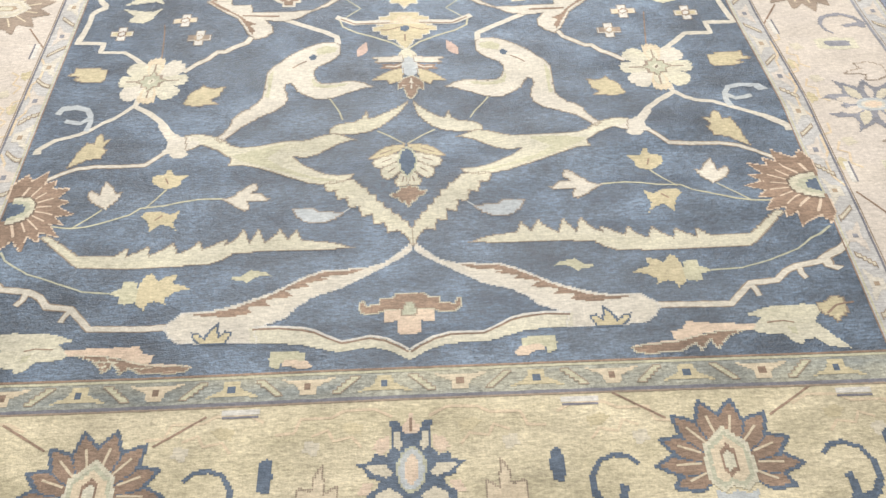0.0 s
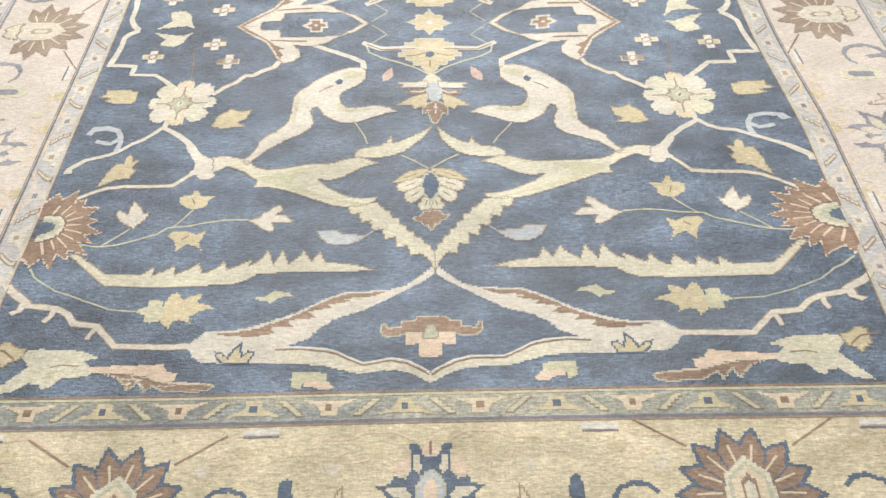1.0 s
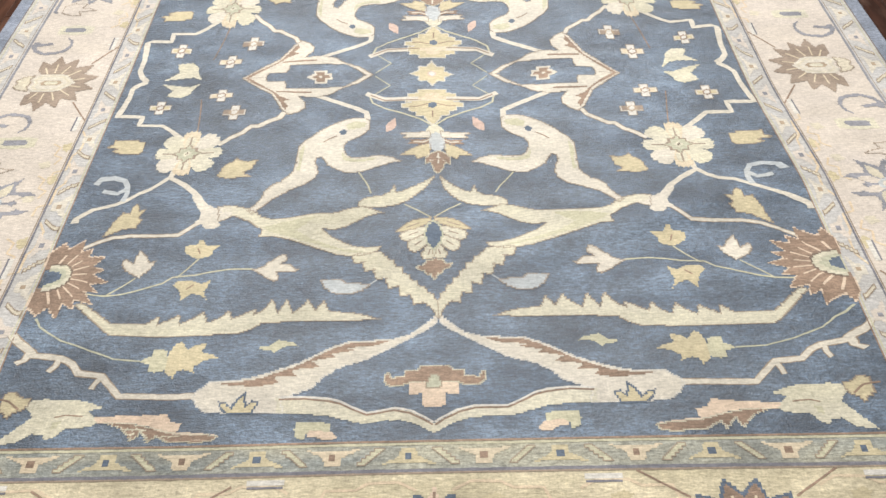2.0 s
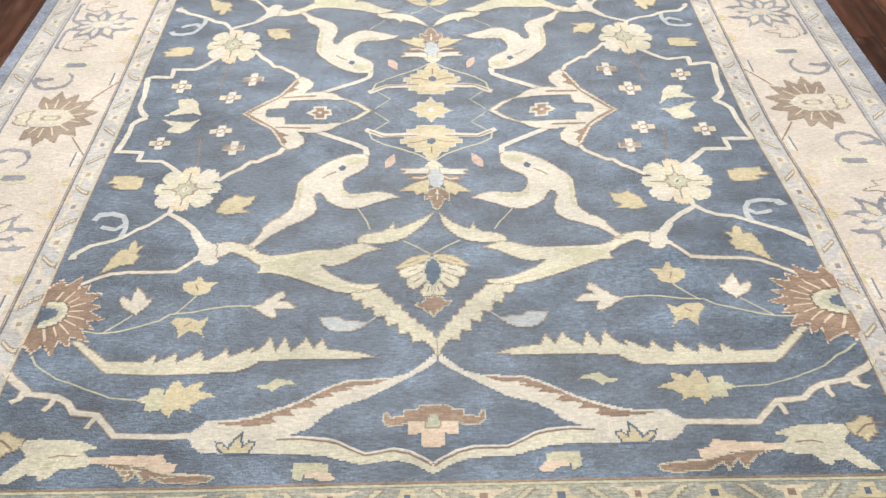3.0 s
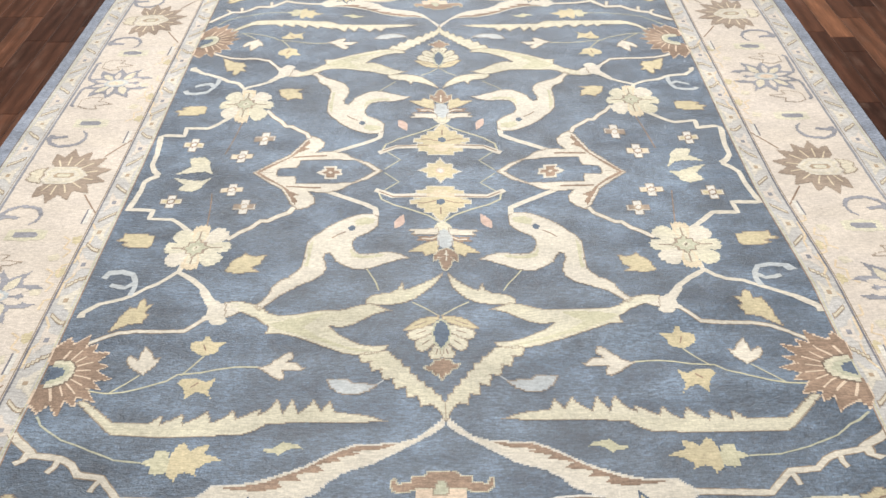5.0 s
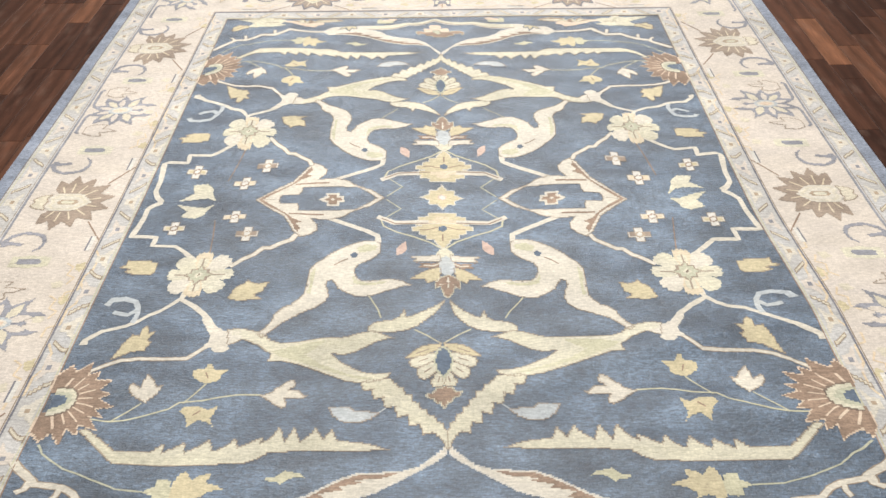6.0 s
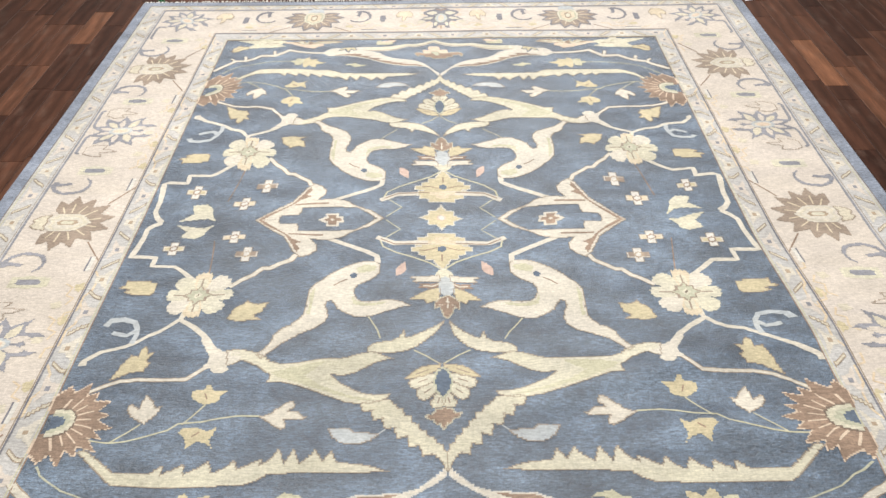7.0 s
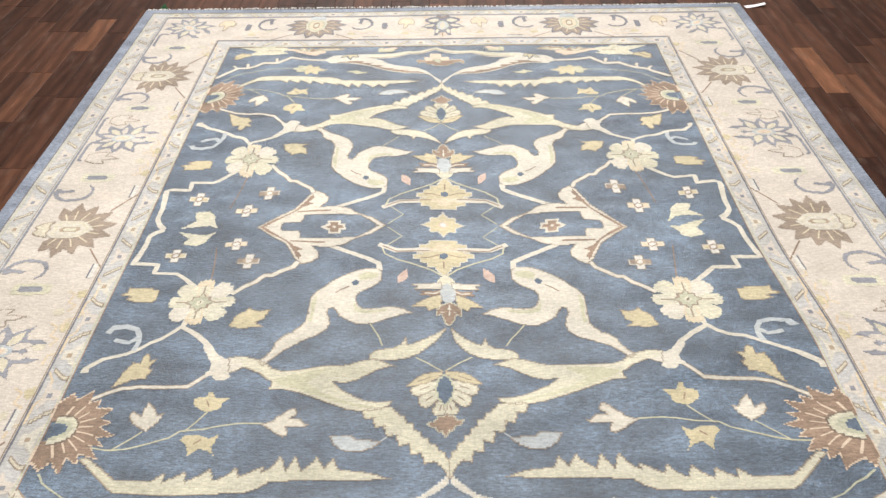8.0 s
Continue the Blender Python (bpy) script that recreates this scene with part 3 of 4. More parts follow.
def pistil_flower():
    for kind, root, tip, width, blunt in (("gold+", (0.4, 55.6), (7.9, 58.9), 3.0, False), ("cream+", (1.2, 58.8), (7.0, 61.2), 3.5, True), ("cream+", (1.2, 61.2), (5.3, 64.6), 3.5, True), ("cream+", (0.5, 63.2), (1.6, 67.2), 3.0, True)):
        quarters("petal", kind, 0, blade(root, tip, width, blunt))
        quarters("petal_line", "taupe", 0.3, [(root[0] + (tip[0] - root[0]) * t, root[1] + (tip[1] - root[1]) * t) for t in (0.35, 0.72)])
    on_axis("pistil_core", "sage", 0, [(0, 55.9), (1.5, 57.3), (2.2, 60.4), (1.6, 63.2), (0, 65.2)])
    on_axis("pistil_heart", "slate", 0, [(0, 56.6), (1.1, 57.8), (1.8, 60.5), (1.2, 62.9), (0, 64.4)])


def axis_flower():
    """The winged flower under the medallion, with a three-pointed bud."""
    on_axis("petal", "cream", 0, [(0, 21.6), (1.4, 22.4), (2.6, 24.4), (2.0, 26.0), (0, 26.2)])
    quarters("petal", "ivory+", 0, [(1.4, 24.6), (4.6, 25.2), (9.2, 25.4), (7.6, 26.4), (8.6, 27.4), (4.6, 27.3), (1.6, 27.2)])
    quarters("petal", "brown", 0, [(1.6, 27.5), (4.0, 28.2), (7.9, 27.7), (6.4, 28.7), (7.4, 29.8), (4.0, 30.0), (1.8, 29.4)])
    quarters("petal_line", "ivory", 0.45, [(1.8, 28.1), (3.6, 29.1), (6.0, 28.9)])
    quarters("petal", "gold+", 0, [(1.6, 29.6), (4.0, 30.2), (6.4, 31.6), (9.2, 34.0), (5.6, 34.0), (5.2, 35.4), (2.2, 34.2)])
    on_axis("flower_stem", "mist", 0, [(0, 25.0), (1.5, 26.0), (2.2, 28.4), (2.0, 31.4), (0, 33.0)])
    on_axis("bud", "brown+", 0, [(0, 32.6), (1.6, 33.2), (3.2, 35.0), (3.1, 37.4), (1.7, 36.6), (1.5, 38.4), (0.6, 40.2), (0, 40.6)])
    quarters("bud_shade", "ivory", 0.4, [(0.0, 34.4), (1.0, 36.0), (2.2, 36.0)])
    on_axis("bud_shade", "ivory", 0.4, [(0, 33.4), (0, 37.2)])


quarters("swan_leaf", "ivory+", 0, [(16.8, 19.6), (18.3, 18.4), (21.1, 18.7), (23.9, 19.8), (26.5, 21.6), (29, 23.8), (30.8, 26.1), (32.3, 27.8), (33.4, 29.7), (33.7, 32.3), (33.4, 36.4), (33.6, 39.7), (34.4, 41.4), (35.8, 42.9), (37.7, 43.8), (38.9, 45.3), (39.9, 47.5), (42.3, 50.5), (41.3, 51.4), (40.2, 50.1), (38.8, 48.5), (37.1, 47.2), (35, 46.2), (33.3, 45.4), (31.4, 44.7), (29.8, 43.6), (28.4, 42), (28, 40), (28.5, 37.9), (29.3, 35.9), (29, 34.3), (28, 34), (27.1, 35.2), (26.1, 37.3), (24.3, 38.8), (22, 40.1), (19.4, 40.3), (17.2, 39.5), (14.9, 38.3), (10.8, 36.5), (8.9, 36.1), (10.9, 34.8), (13.2, 34), (15.9, 34.1), (18.5, 34.5), (20.8, 34.3), (22, 33.1), (22.7, 31.1), (22.7, 28.9), (21.8, 27.5), (19.8, 26.4), (17.9, 24.7), (16.9, 23.2)])
quarters("swan_eye", "slate", 0, [(22.2, 23.7), (23.1, 23.1), (24.2, 24), (23.9, 25.3), (22.7, 25.1)])
quarters("swan_shade", "straw", 0, [(17.5, 20.5), (20.3, 19.9), (22.7, 21.5), (22, 23.3), (20.1, 22.8), (18, 22.3)])
quarters("swan_shade", "straw", 0, [(32.3, 29.5), (33.3, 31.7), (33, 35.7), (33.1, 39.3), (32.3, 39.7), (32.1, 35.3), (32.2, 32.3)])
quarters("swan_shade", "straw", 0, [(14.5, 34.6), (19.1, 35.1), (22.1, 34), (23.2, 31.1), (22.8, 35.2), (20.4, 36.2), (15.8, 35.7)])
quarters("swan_mark", "brown", 0.35, [(24.6, 25.6), (26.4, 26.7), (27.9, 28.2)])
quarters("vine", "ivory", 1.5, [(17.4, 19.3), (17.5, 16.4), (20.8, 14.1), (25.3, 11.5), (30, 8.7)])
quarters("diamond_leaf", "ivory+", 0, [(14.8, 0), (18.6, 3.7), (22.9, 6), (25.9, 8.4), (29.2, 9.4), (34.3, 9.2), (32.7, 11.8), (32.7, 14.3), (34, 16.2), (36.1, 17.4), (37.9, 15.3), (39.3, 12), (40.9, 8.6), (43.6, 6.1), (45.8, 3.6), (49, 0), (42.7, 0), (42.4, 2.2), (37.8, 2.1), (37.3, 5.5), (22.9, 5.4), (19.3, 2.7), (16.9, 0)])
quarters("diamond_shade", "brown", 0, [(48.7, 0), (45.9, 3.1), (43.4, 5.3), (40.6, 8), (39.3, 11), (37.9, 13.9), (37.1, 15.8), (36.3, 13.9), (37.6, 11.9), (36, 11.2), (38.7, 9.5), (40.2, 7.3), (42.3, 5.1), (45, 2.2), (47.2, 0)])
quarters("diamond_line", "brown", 0.7, [(30.9, 7.4), (39.7, 7.3)])
on_waist("cross_ivory", "ivory", 0, [(25.9, -1.2), (27.3, -1.2), (27.4, -2.6), (31.1, -2.5), (30.9, -1.1), (32.9, 0.5), (30.6, 2), (30.4, 3.6), (26.8, 3.6), (27, 1.9), (25.6, 1.9)])
on_waist("cross_core", "brown", 0, [(26.5, -0.4), (27.8, -0.4), (28, -1.7), (30.4, -1.6), (30.2, -0.3), (31.5, 0.5), (30.1, 1.2), (29.9, 2.9), (27.5, 2.7), (27.7, 1.2), (26.3, 1.2)])
on_waist("cross_heart", "ivory", 0, [(28.2, 0.4), (29, -0.1), (29.7, 0.4), (28.9, 0.9)])
quarters("vine", "ivory+", 1.0, [(37, 16.7), (38, 19), (40.6, 20.9), (42.7, 22.7), (44.3, 22.7), (46.1, 25), (48.6, 26.6), (51.1, 28.9)])
quarters("vine", "ivory", 1.35, [(75.1, 0), (77.1, 1.3), (78.5, 2.9), (78.6, 6.7), (79.8, 15.5), (73.1, 15.4), (73.6, 19.6), (67.3, 19.5), (62.1, 24.5), (59.6, 26.5)])
quarters("vine", "ivory", 1.1, [(60.2, 40.7), (62.3, 42.7), (64.5, 44), (68.1, 44.8), (71.3, 46.9), (74.5, 48.6), (77.7, 50.3), (80, 53.4), (80, 54.9)])
quarters("vine", "ivory", 1.3, [(59.6, 37.8), (60.1, 40.9), (56.3, 43.5), (53.1, 46.4), (50.9, 49.4)])
quarters("stem", "brown", 0.3, [(57, 25.2), (57.9, 18.4), (59.1, 10.1)])
quarters("hook", "mist", 1.3, [(79, 41.3), (78.4, 39.6), (75.6, 39.2), (72.7, 39.9), (71.5, 41.9), (71.1, 44.1), (71.6, 46.7)])
quarters("hook", "mist", 1.2, [(71.8, 42.6), (73.4, 44), (75.5, 43.6), (77.1, 43.1)])
quarters("leaf", "gold+", 0, [(70.7, 28), (72.2, 28), (72.8, 27.2), (76.4, 27.4), (78.3, 27), (78.3, 28.7), (79.6, 29.8), (76.9, 30.5), (78.2, 31.3), (75.7, 32.3), (71.1, 32), (70.6, 30.1)])
quarters("leaf", "gold+", 0, [(41.3, 35.2), (43.1, 35.9), (45, 35.3), (45.7, 34.3), (46.2, 35.7), (48, 36.8), (48.7, 38.8), (49.3, 40.7), (47.1, 41.4), (44.6, 41), (42, 41), (43.8, 39.5), (42.2, 38.5)])
quarters("bird_leaf", "cream", 0, [(60.5, 1), (62.7, 2), (66.6, 1.3), (70.7, 0.6), (67.3, 3.5), (68.7, 6), (64.7, 6.9), (62.6, 5.9), (61.9, 3.4)])
quarters("medallion_band", "ivory", 1.7, [(0, 10.9), (12, 11.1), (16.4, 8.4)])
quarters("band_line", "brown", 0.4, [(0, 11.3), (11.7, 11.5), (15.3, 9.2)])
quarters("stem", "straw", 0.5, [(15.5, 9.2), (15.1, 12.5), (12.1, 14.9), (7.7, 16.9), (3.4, 19.3), (0.2, 22.3)])
quarters("stem", "sage", 0.35, [(14.3, 0.7), (10.3, 5), (14.2, 8.9)])
on_axis("center_medallion", "gold+", 0, [(0, 7.1), (3.6, 7.1), (3.6, 8.5), (6, 8.7), (6, 10), (6.6, 10.2), (6.5, 12.1), (5.1, 12.3), (7.8, 13.1), (7.8, 14.6), (6.1, 14.8), (6, 16), (4.2, 16.6), (4.1, 18), (2.1, 18.2), (1.7, 19.8), (0.6, 21.4), (0, 22)])
on_axis("medallion_pip", "peach", 0, [(0, 8.4), (1.6, 8.7), (1.9, 9.9), (3.4, 10.2), (3.4, 11.4), (0, 11.8)])
on_axis("medallion_heart", "slate", 0, [(0, 12.5), (0.9, 13), (0.9, 14.5), (0, 15.2)])
quarters("medallion_line", "brown", 0.35, [(1.2, 13.2), (4.2, 14.3), (5.8, 14.1)])
on_axis("medallion_line", "brown", 0.4, [(0, 16.1), (0, 18.8)])
quarters("arm_leaf", "cream+", 0, [(0.6, 41.4), (2.4, 43.2), (4.3, 44.7), (7.4, 46.6), (8.4, 46.8), (9.3, 44.6), (9.7, 46.6), (11.2, 48), (14.3, 48.2), (16.1, 49.5), (16.6, 51.1), (14.7, 51.4), (11.6, 51.5), (7.9, 50.8), (5.5, 49.3), (3.6, 47.1), (1.8, 44.7)])
quarters("stem", "straw", 0.35, [(14, 47.1), (15.2, 44.8), (17, 42.4), (18.5, 40.1)])
quarters("wing_leaf", "cream+", 0, [(10.5, 53.3), (12.2, 52.4), (14.7, 51.2), (17.2, 51.4), (19.6, 52.3), (22, 53.1), (26.3, 53.2), (32.5, 53.3), (37.5, 53), (39.1, 52.2), (40.5, 50.8), (42, 49.8), (44.3, 49.1), (48.3, 49.2), (47.4, 54), (46.1, 53.1), (45, 52), (43, 52.9), (40.9, 54.2), (39.2, 55.9), (38.1, 56.7), (38.4, 59), (35.8, 59.3), (32.6, 60.5), (29.5, 61.9), (25.1, 63.7), (20.8, 65.4), (17.9, 65.8), (14.4, 65.6), (12.1, 64.8), (11.1, 63.3), (14, 63.3), (16.3, 62.9), (18.2, 62), (20.1, 61), (22, 59.9), (23.3, 58.6), (24.4, 57.5), (21.6, 57.7), (19.2, 57), (16.9, 55.6), (14.6, 54.2), (12.8, 53.4)])
quarters("wing_shade", "straw", 0, [(26.2, 54), (33.6, 54.1), (38.2, 55.9), (36, 57.9), (30.2, 60.8), (23.4, 63.3), (16.8, 64.9), (13.9, 64.8), (20.5, 63.1), (26.6, 60.8), (30.7, 57.5)])
quarters("knot", "ivory", 0, [(45.6, 49.3), (48.6, 49.7), (50.7, 48.7), (53.2, 46.1), (53.9, 47.3), (52.8, 49.4), (51.6, 51.2), (51.6, 53.5), (52.3, 54.6), (50.5, 55.2), (49.8, 56.4), (47.9, 56.2), (46.6, 55.2), (47.4, 54), (45, 52)])
quarters("arm_line", "brown", 0.4, [(0.3, 79.2), (0.3, 82.9)])
on_axis("rosette", "brown+", 0, [(0, 67.3), (1.7, 67.6), (2.3, 68.7), (3.9, 69.2), (3.1, 70.4), (2.1, 70.3), (1.5, 71.8), (0.8, 71.5), (0, 73.2)])
quarters("stem", "straw", 0.35, [(0.2, 55.1), (3.5, 52.4), (6.2, 50.7)])
quarters("pod", "mist+", 0, [(13.2, 74.1), (17.8, 73.9), (19, 72.8), (23.5, 72.8), (22.5, 74.9), (20.9, 76.4), (17.5, 76.7), (15.4, 76), (14, 75)])
quarters("stem", "mist", 0.3, [(11.9, 73), (13.5, 74.3)])
quarters("tulip", "ivory+", 0, [(28.7, 69.8), (30.2, 69.1), (31, 68.1), (33.3, 68.1), (31.9, 66.9), (32.2, 65.4), (33.6, 65.7), (35.1, 67.2), (36.2, 68), (37.1, 69.1), (39.2, 69.9), (37.4, 71.1), (36, 72.2), (34.2, 73.1), (33.1, 72.5), (33.1, 71.5), (34.1, 70.3), (30.1, 70.3)])
quarters("stem", "straw", 0.4, [(39.1, 69.6), (44, 69.4), (47.3, 69.9), (50.5, 70.8), (55, 71.1), (56.8, 72.8), (60.9, 74.2), (65, 75.5), (68.1, 76), (73.1, 76)])
quarters("bloom", "gold", 0, [(45.7, 61.7), (48.6, 61.4), (49.5, 59.9), (50.4, 59.6), (50.6, 61.1), (53.3, 61.6), (53.3, 63.2), (51.9, 64.8), (50.4, 65.4), (48.3, 65.2), (47.4, 64), (46.9, 62.6)])
quarters("stem", "straw", 0.35, [(50, 65.6), (52.1, 68.6), (54.2, 71.4)])
quarters("bloom", "gold", 0, [(47.3, 72.5), (48.9, 73.5), (50.3, 72.7), (52.4, 72.3), (54, 72.7), (54.5, 73.7), (52.9, 75.7), (52.4, 78), (50.8, 76.3), (48.9, 76.6), (47.2, 78.2), (48.2, 75.6), (47.6, 74.5)])
quarters("tulip", "ivory+", 0, [(59.3, 65.8), (60.3, 66.3), (61.5, 64.2), (63, 62.8), (63.7, 64.5), (63.7, 66.4), (65.8, 65.1), (66.3, 66.4), (65.2, 68.3), (63.4, 69.5), (62.1, 70.6), (61.1, 69.4), (60.1, 68.3), (59.7, 67.2)])
quarters("stem", "straw", 0.35, [(62.5, 70.6), (64.6, 72.9), (67.8, 75.8)])
quarters("leaf", "gold+", 0, [(64.2, 50.8), (65.7, 51), (67.1, 48.2), (68.1, 49.1), (68.1, 51.4), (70.1, 50.9), (70.8, 52.5), (71.7, 54.6), (71.9, 56.3), (72.7, 59.1), (70.5, 57.6), (68.5, 56.3), (65.6, 55.9), (65.1, 54.5), (64.5, 53.7), (65.6, 52.8)])
quarters("vine", "ivory+", 0.75, [(51.3, 54.4), (53.3, 56.4), (55.3, 58.2), (60.7, 58.3), (66.1, 58.2), (70.1, 59), (73.1, 60.7), (76, 62.7), (78.5, 64.8)])
quarters("toothed_leaf", "cream+", 0, [(11.5, 83.4), (15.2, 81.9), (21.1, 81), (22.1, 78.5), (23.8, 80.7), (25.4, 78.1), (27.2, 80.3), (29.2, 81.4), (30.3, 78.1), (32.2, 80.7), (32.7, 81.5), (33.8, 77.9), (35.7, 80.5), (37.7, 81.9), (37.6, 80.5), (39.1, 81.3), (41.9, 82.9), (42.6, 80.8), (44.3, 82.7), (46.1, 83.8), (47.3, 81.3), (49, 82.8), (51, 84.2), (51.7, 81.9), (53.6, 83.2), (55.8, 84.3), (55.8, 82.1), (58, 83.9), (65.6, 84.1), (72.3, 78.4), (73.7, 79.1), (66.5, 86.4), (64.7, 87.3), (40.1, 86.9), (37.6, 85.6), (35.7, 83.9)])
quarters("maple", "gold", 0, [(41.3, 93), (43.4, 91.9), (45.1, 91.4), (44.7, 89.1), (46.5, 89.7), (47.9, 90.7), (49.2, 88.6), (50.4, 88.9), (50.9, 90.6), (51.2, 92.2), (51.2, 94.4), (51.1, 95.8), (49.6, 97.2), (48.9, 95.7), (47.9, 95.3), (45.6, 96.1), (45.8, 94.6), (44.2, 93.4)])
quarters("maple", "straw", 0, [(51.6, 90.6), (53.1, 90.2), (54.4, 90.3), (54.2, 92), (55.8, 92.7), (56.3, 93.2), (54.4, 94.1), (54.4, 95.6), (53, 95.8), (51.3, 95.2), (51, 93.1)])
quarters("stem", "sage", 0.35, [(56.3, 93.1), (62.1, 92.8), (67.8, 91.1), (74, 88.4), (78.4, 84.8), (79.7, 82.7)])
quarters("bird", "straw", 0, [(27.2, 90.5), (28.5, 89.3), (31.3, 88.7), (32.4, 89.9), (33.7, 90.4), (35.5, 90.6), (33.5, 91.3), (32.4, 91.5), (31.6, 92.1), (30.9, 91), (29.4, 90.3)])
quarters("spindle_leaf", "ivory+", 0, [(0.4, 82.8), (2.6, 84.9), (5.7, 87.7), (8.9, 88.9), (16.8, 89.3), (19.9, 90.5), (22.9, 92.4), (26.3, 94.7), (30.2, 96.4), (33.1, 97.6), (37.1, 98.4), (42.1, 98.5), (44.3, 100.3), (45.2, 101.5), (44.2, 103.2), (42.4, 104.8), (37.9, 105.3), (33.4, 105.3), (27.9, 105.4), (28.4, 102.2), (26.5, 101.3), (23.6, 99.9), (21.3, 97.3), (18.9, 95.9), (13.9, 94.2), (9.8, 91.4), (7.8, 89.9), (5.2, 88.2), (2.5, 86.3), (0.4, 84.4)])
quarters("spindle_leaf", "cream", 0, [(28.9, 105.3), (23, 105.5), (20, 105.9), (16.9, 106.9), (14.4, 107.7), (11, 107.8), (7.1, 108.1), (4.1, 108.9), (1.7, 110.3), (0.1, 111.4), (0.1, 109.1), (1.7, 108.1), (4.2, 106.5), (7.2, 105.6), (13.1, 105.7), (15.7, 104.4), (18.3, 103), (20.3, 102.2), (24.4, 101.9), (29.4, 102.1)])
quarters("spindle_shade", "brown", 0, [(9.9, 89.3), (16.8, 89.7), (19.9, 91), (22.8, 92.8), (26.2, 95.2), (30.1, 97), (33, 98.1), (37, 98.8), (40.5, 98.9), (36.9, 99.5), (32.8, 99.7), (29.3, 99.1), (30.2, 97.8), (26.4, 97.5), (27.6, 96.2), (22.5, 95.6), (24, 94.2), (19.7, 93.2), (20.3, 92.5), (16.1, 91.6), (17.8, 91), (12, 90.4)])
quarters("spindle_line", "brown", 0.4, [(0.2, 109.6), (1.8, 108.4), (4.4, 106.9), (7.4, 106), (13.1, 106), (15.7, 104.7), (18.2, 103.3), (20.3, 102.7), (24.4, 102.2), (28.8, 102.5)])
quarters("crown_mark", "slate", 0, [(32.1, 103), (33.3, 102.7), (34.3, 103.9), (34.8, 100.8), (36.1, 102.2), (37.1, 103.9), (38.3, 102.9), (39.8, 102.7), (39.2, 104.7), (37.8, 105.7), (33.1, 105.6)])
quarters("crown_heart", "gold", 0, [(32.5, 103.4), (33.2, 103.2), (34.6, 104.7), (35.1, 101.8), (35.9, 102.9), (36.9, 104.6), (38.3, 103.4), (39.3, 103.2), (38.8, 104.4), (37.8, 105.3), (33.5, 105.2)])
quarters("vine", "ivory+", 1.1, [(44.9, 101.1), (58.2, 101.4), (59.9, 99.5), (62.7, 96.7), (67.8, 96.2), (70, 94.1), (72.5, 92.8), (77, 91.9), (80, 88.6), (81.7, 86.3)])
quarters("thorn", "ivory+", 0.9, [(62.8, 97), (63.4, 98.5), (63.7, 99.8)])
quarters("thorn", "ivory+", 0.9, [(72.8, 92.8), (72.8, 94.7), (73.4, 95.9)])
quarters("thorn", "ivory+", 0.9, [(77.9, 91.3), (78, 93), (79, 93.8)])
quarters("corner_leaf", "cream", 0, [(60.4, 103.9), (62.8, 102.8), (65.5, 102.2), (71.1, 102), (73.5, 102.5), (75.2, 103.1), (73.3, 104.3), (72, 106.1), (73.5, 108.2), (75.1, 110.3), (76.6, 112.2), (73.2, 111.6), (71, 109.7), (69.1, 110), (68.6, 111.1), (67, 110.2), (66, 108.7), (61.7, 108.2), (60.6, 107.1), (61.7, 105.7), (62.5, 104.7)])
quarters("corner_mark", "brown", 0.3, [(63.4, 105.9), (66.4, 105.6), (68.3, 106.1)])
quarters("corner_mark", "straw", 0, [(67, 106.9), (68.4, 107.1), (68.4, 108.8), (67.1, 108.3)])
quarters("corner_bloom", "gold+", 0, [(73.4, 101.9), (75.3, 101.6), (76.2, 100.4), (78.1, 100.7), (78.1, 102.6), (78, 104.4), (76.1, 106.4), (75.5, 105), (73.8, 104.3)])
quarters("corner_line", "brown", 0.4, [(74.8, 104.3), (76.9, 102.5), (78.9, 101.9)])
quarters("corner_tail", "brown+", 0, [(38.4, 110.2), (46.3, 109.5), (51, 108.2), (55.1, 107.3), (59.2, 107.5), (56.3, 108.5), (53.6, 111.4), (52.7, 109.3), (50.6, 111.6), (50.1, 109.9), (47.3, 111.5), (41.4, 112), (39.2, 111.4)])
quarters("corner_tail", "cream", 0, [(39.8, 110.5), (46.2, 110), (50.4, 109.1), (49.8, 109.8), (47, 110.8), (41.6, 111.2)])
quarters("corner_tail", "cream", 0, [(51.9, 108.4), (54, 107.9), (56.4, 108.1), (54.1, 110.4), (53.3, 108.7), (51.1, 110.7)])
quarters("corner_leaf", "blush", 0, [(46, 107.1), (48.2, 106.7), (49, 105), (51.2, 105.3), (54.6, 105.7), (59.9, 106), (61.9, 106.2), (61, 107.4), (56.1, 107.3), (52.1, 107.8), (49.9, 108.8), (46.3, 109.7), (38.2, 110.2), (41.9, 109.6), (46.4, 109), (46.3, 108.1)])
quarters("hood", "straw", 0, [(19.5, 107.4), (22.8, 107), (25.4, 107.3), (25.8, 108.8), (25.3, 110.5), (23.7, 111.3), (23.7, 109.6), (21.6, 109.1), (19.7, 109.2)])
quarters("hood", "blush", 0, [(19.3, 109.2), (21.6, 108.8), (23.7, 109.1), (23.4, 110.1), (22, 110.3), (20.9, 111.1), (18.7, 111.3), (18.1, 110.4)])
on_axis("bracket", "brown+", 0, [(0, 96.1), (2.7, 96.4), (3.2, 97.1), (5.5, 97.3), (5.5, 98.8), (8.1, 98.9), (8.8, 97.7), (9.6, 97.9), (9.5, 99.7), (8.3, 100.7), (4.6, 100.6), (4.4, 100.1), (0, 100.2)])
on_axis("bracket_foot", "blush", 0, [(0, 100), (4.6, 100.1), (4.4, 102.8), (2.2, 102.7), (2.1, 105.5), (0, 105.6)])
on_axis("bracket_core", "sage+", 0, [(0, 98.3), (0.7, 98.5), (1.2, 99.5), (1.3, 101.3), (0, 101.4)])
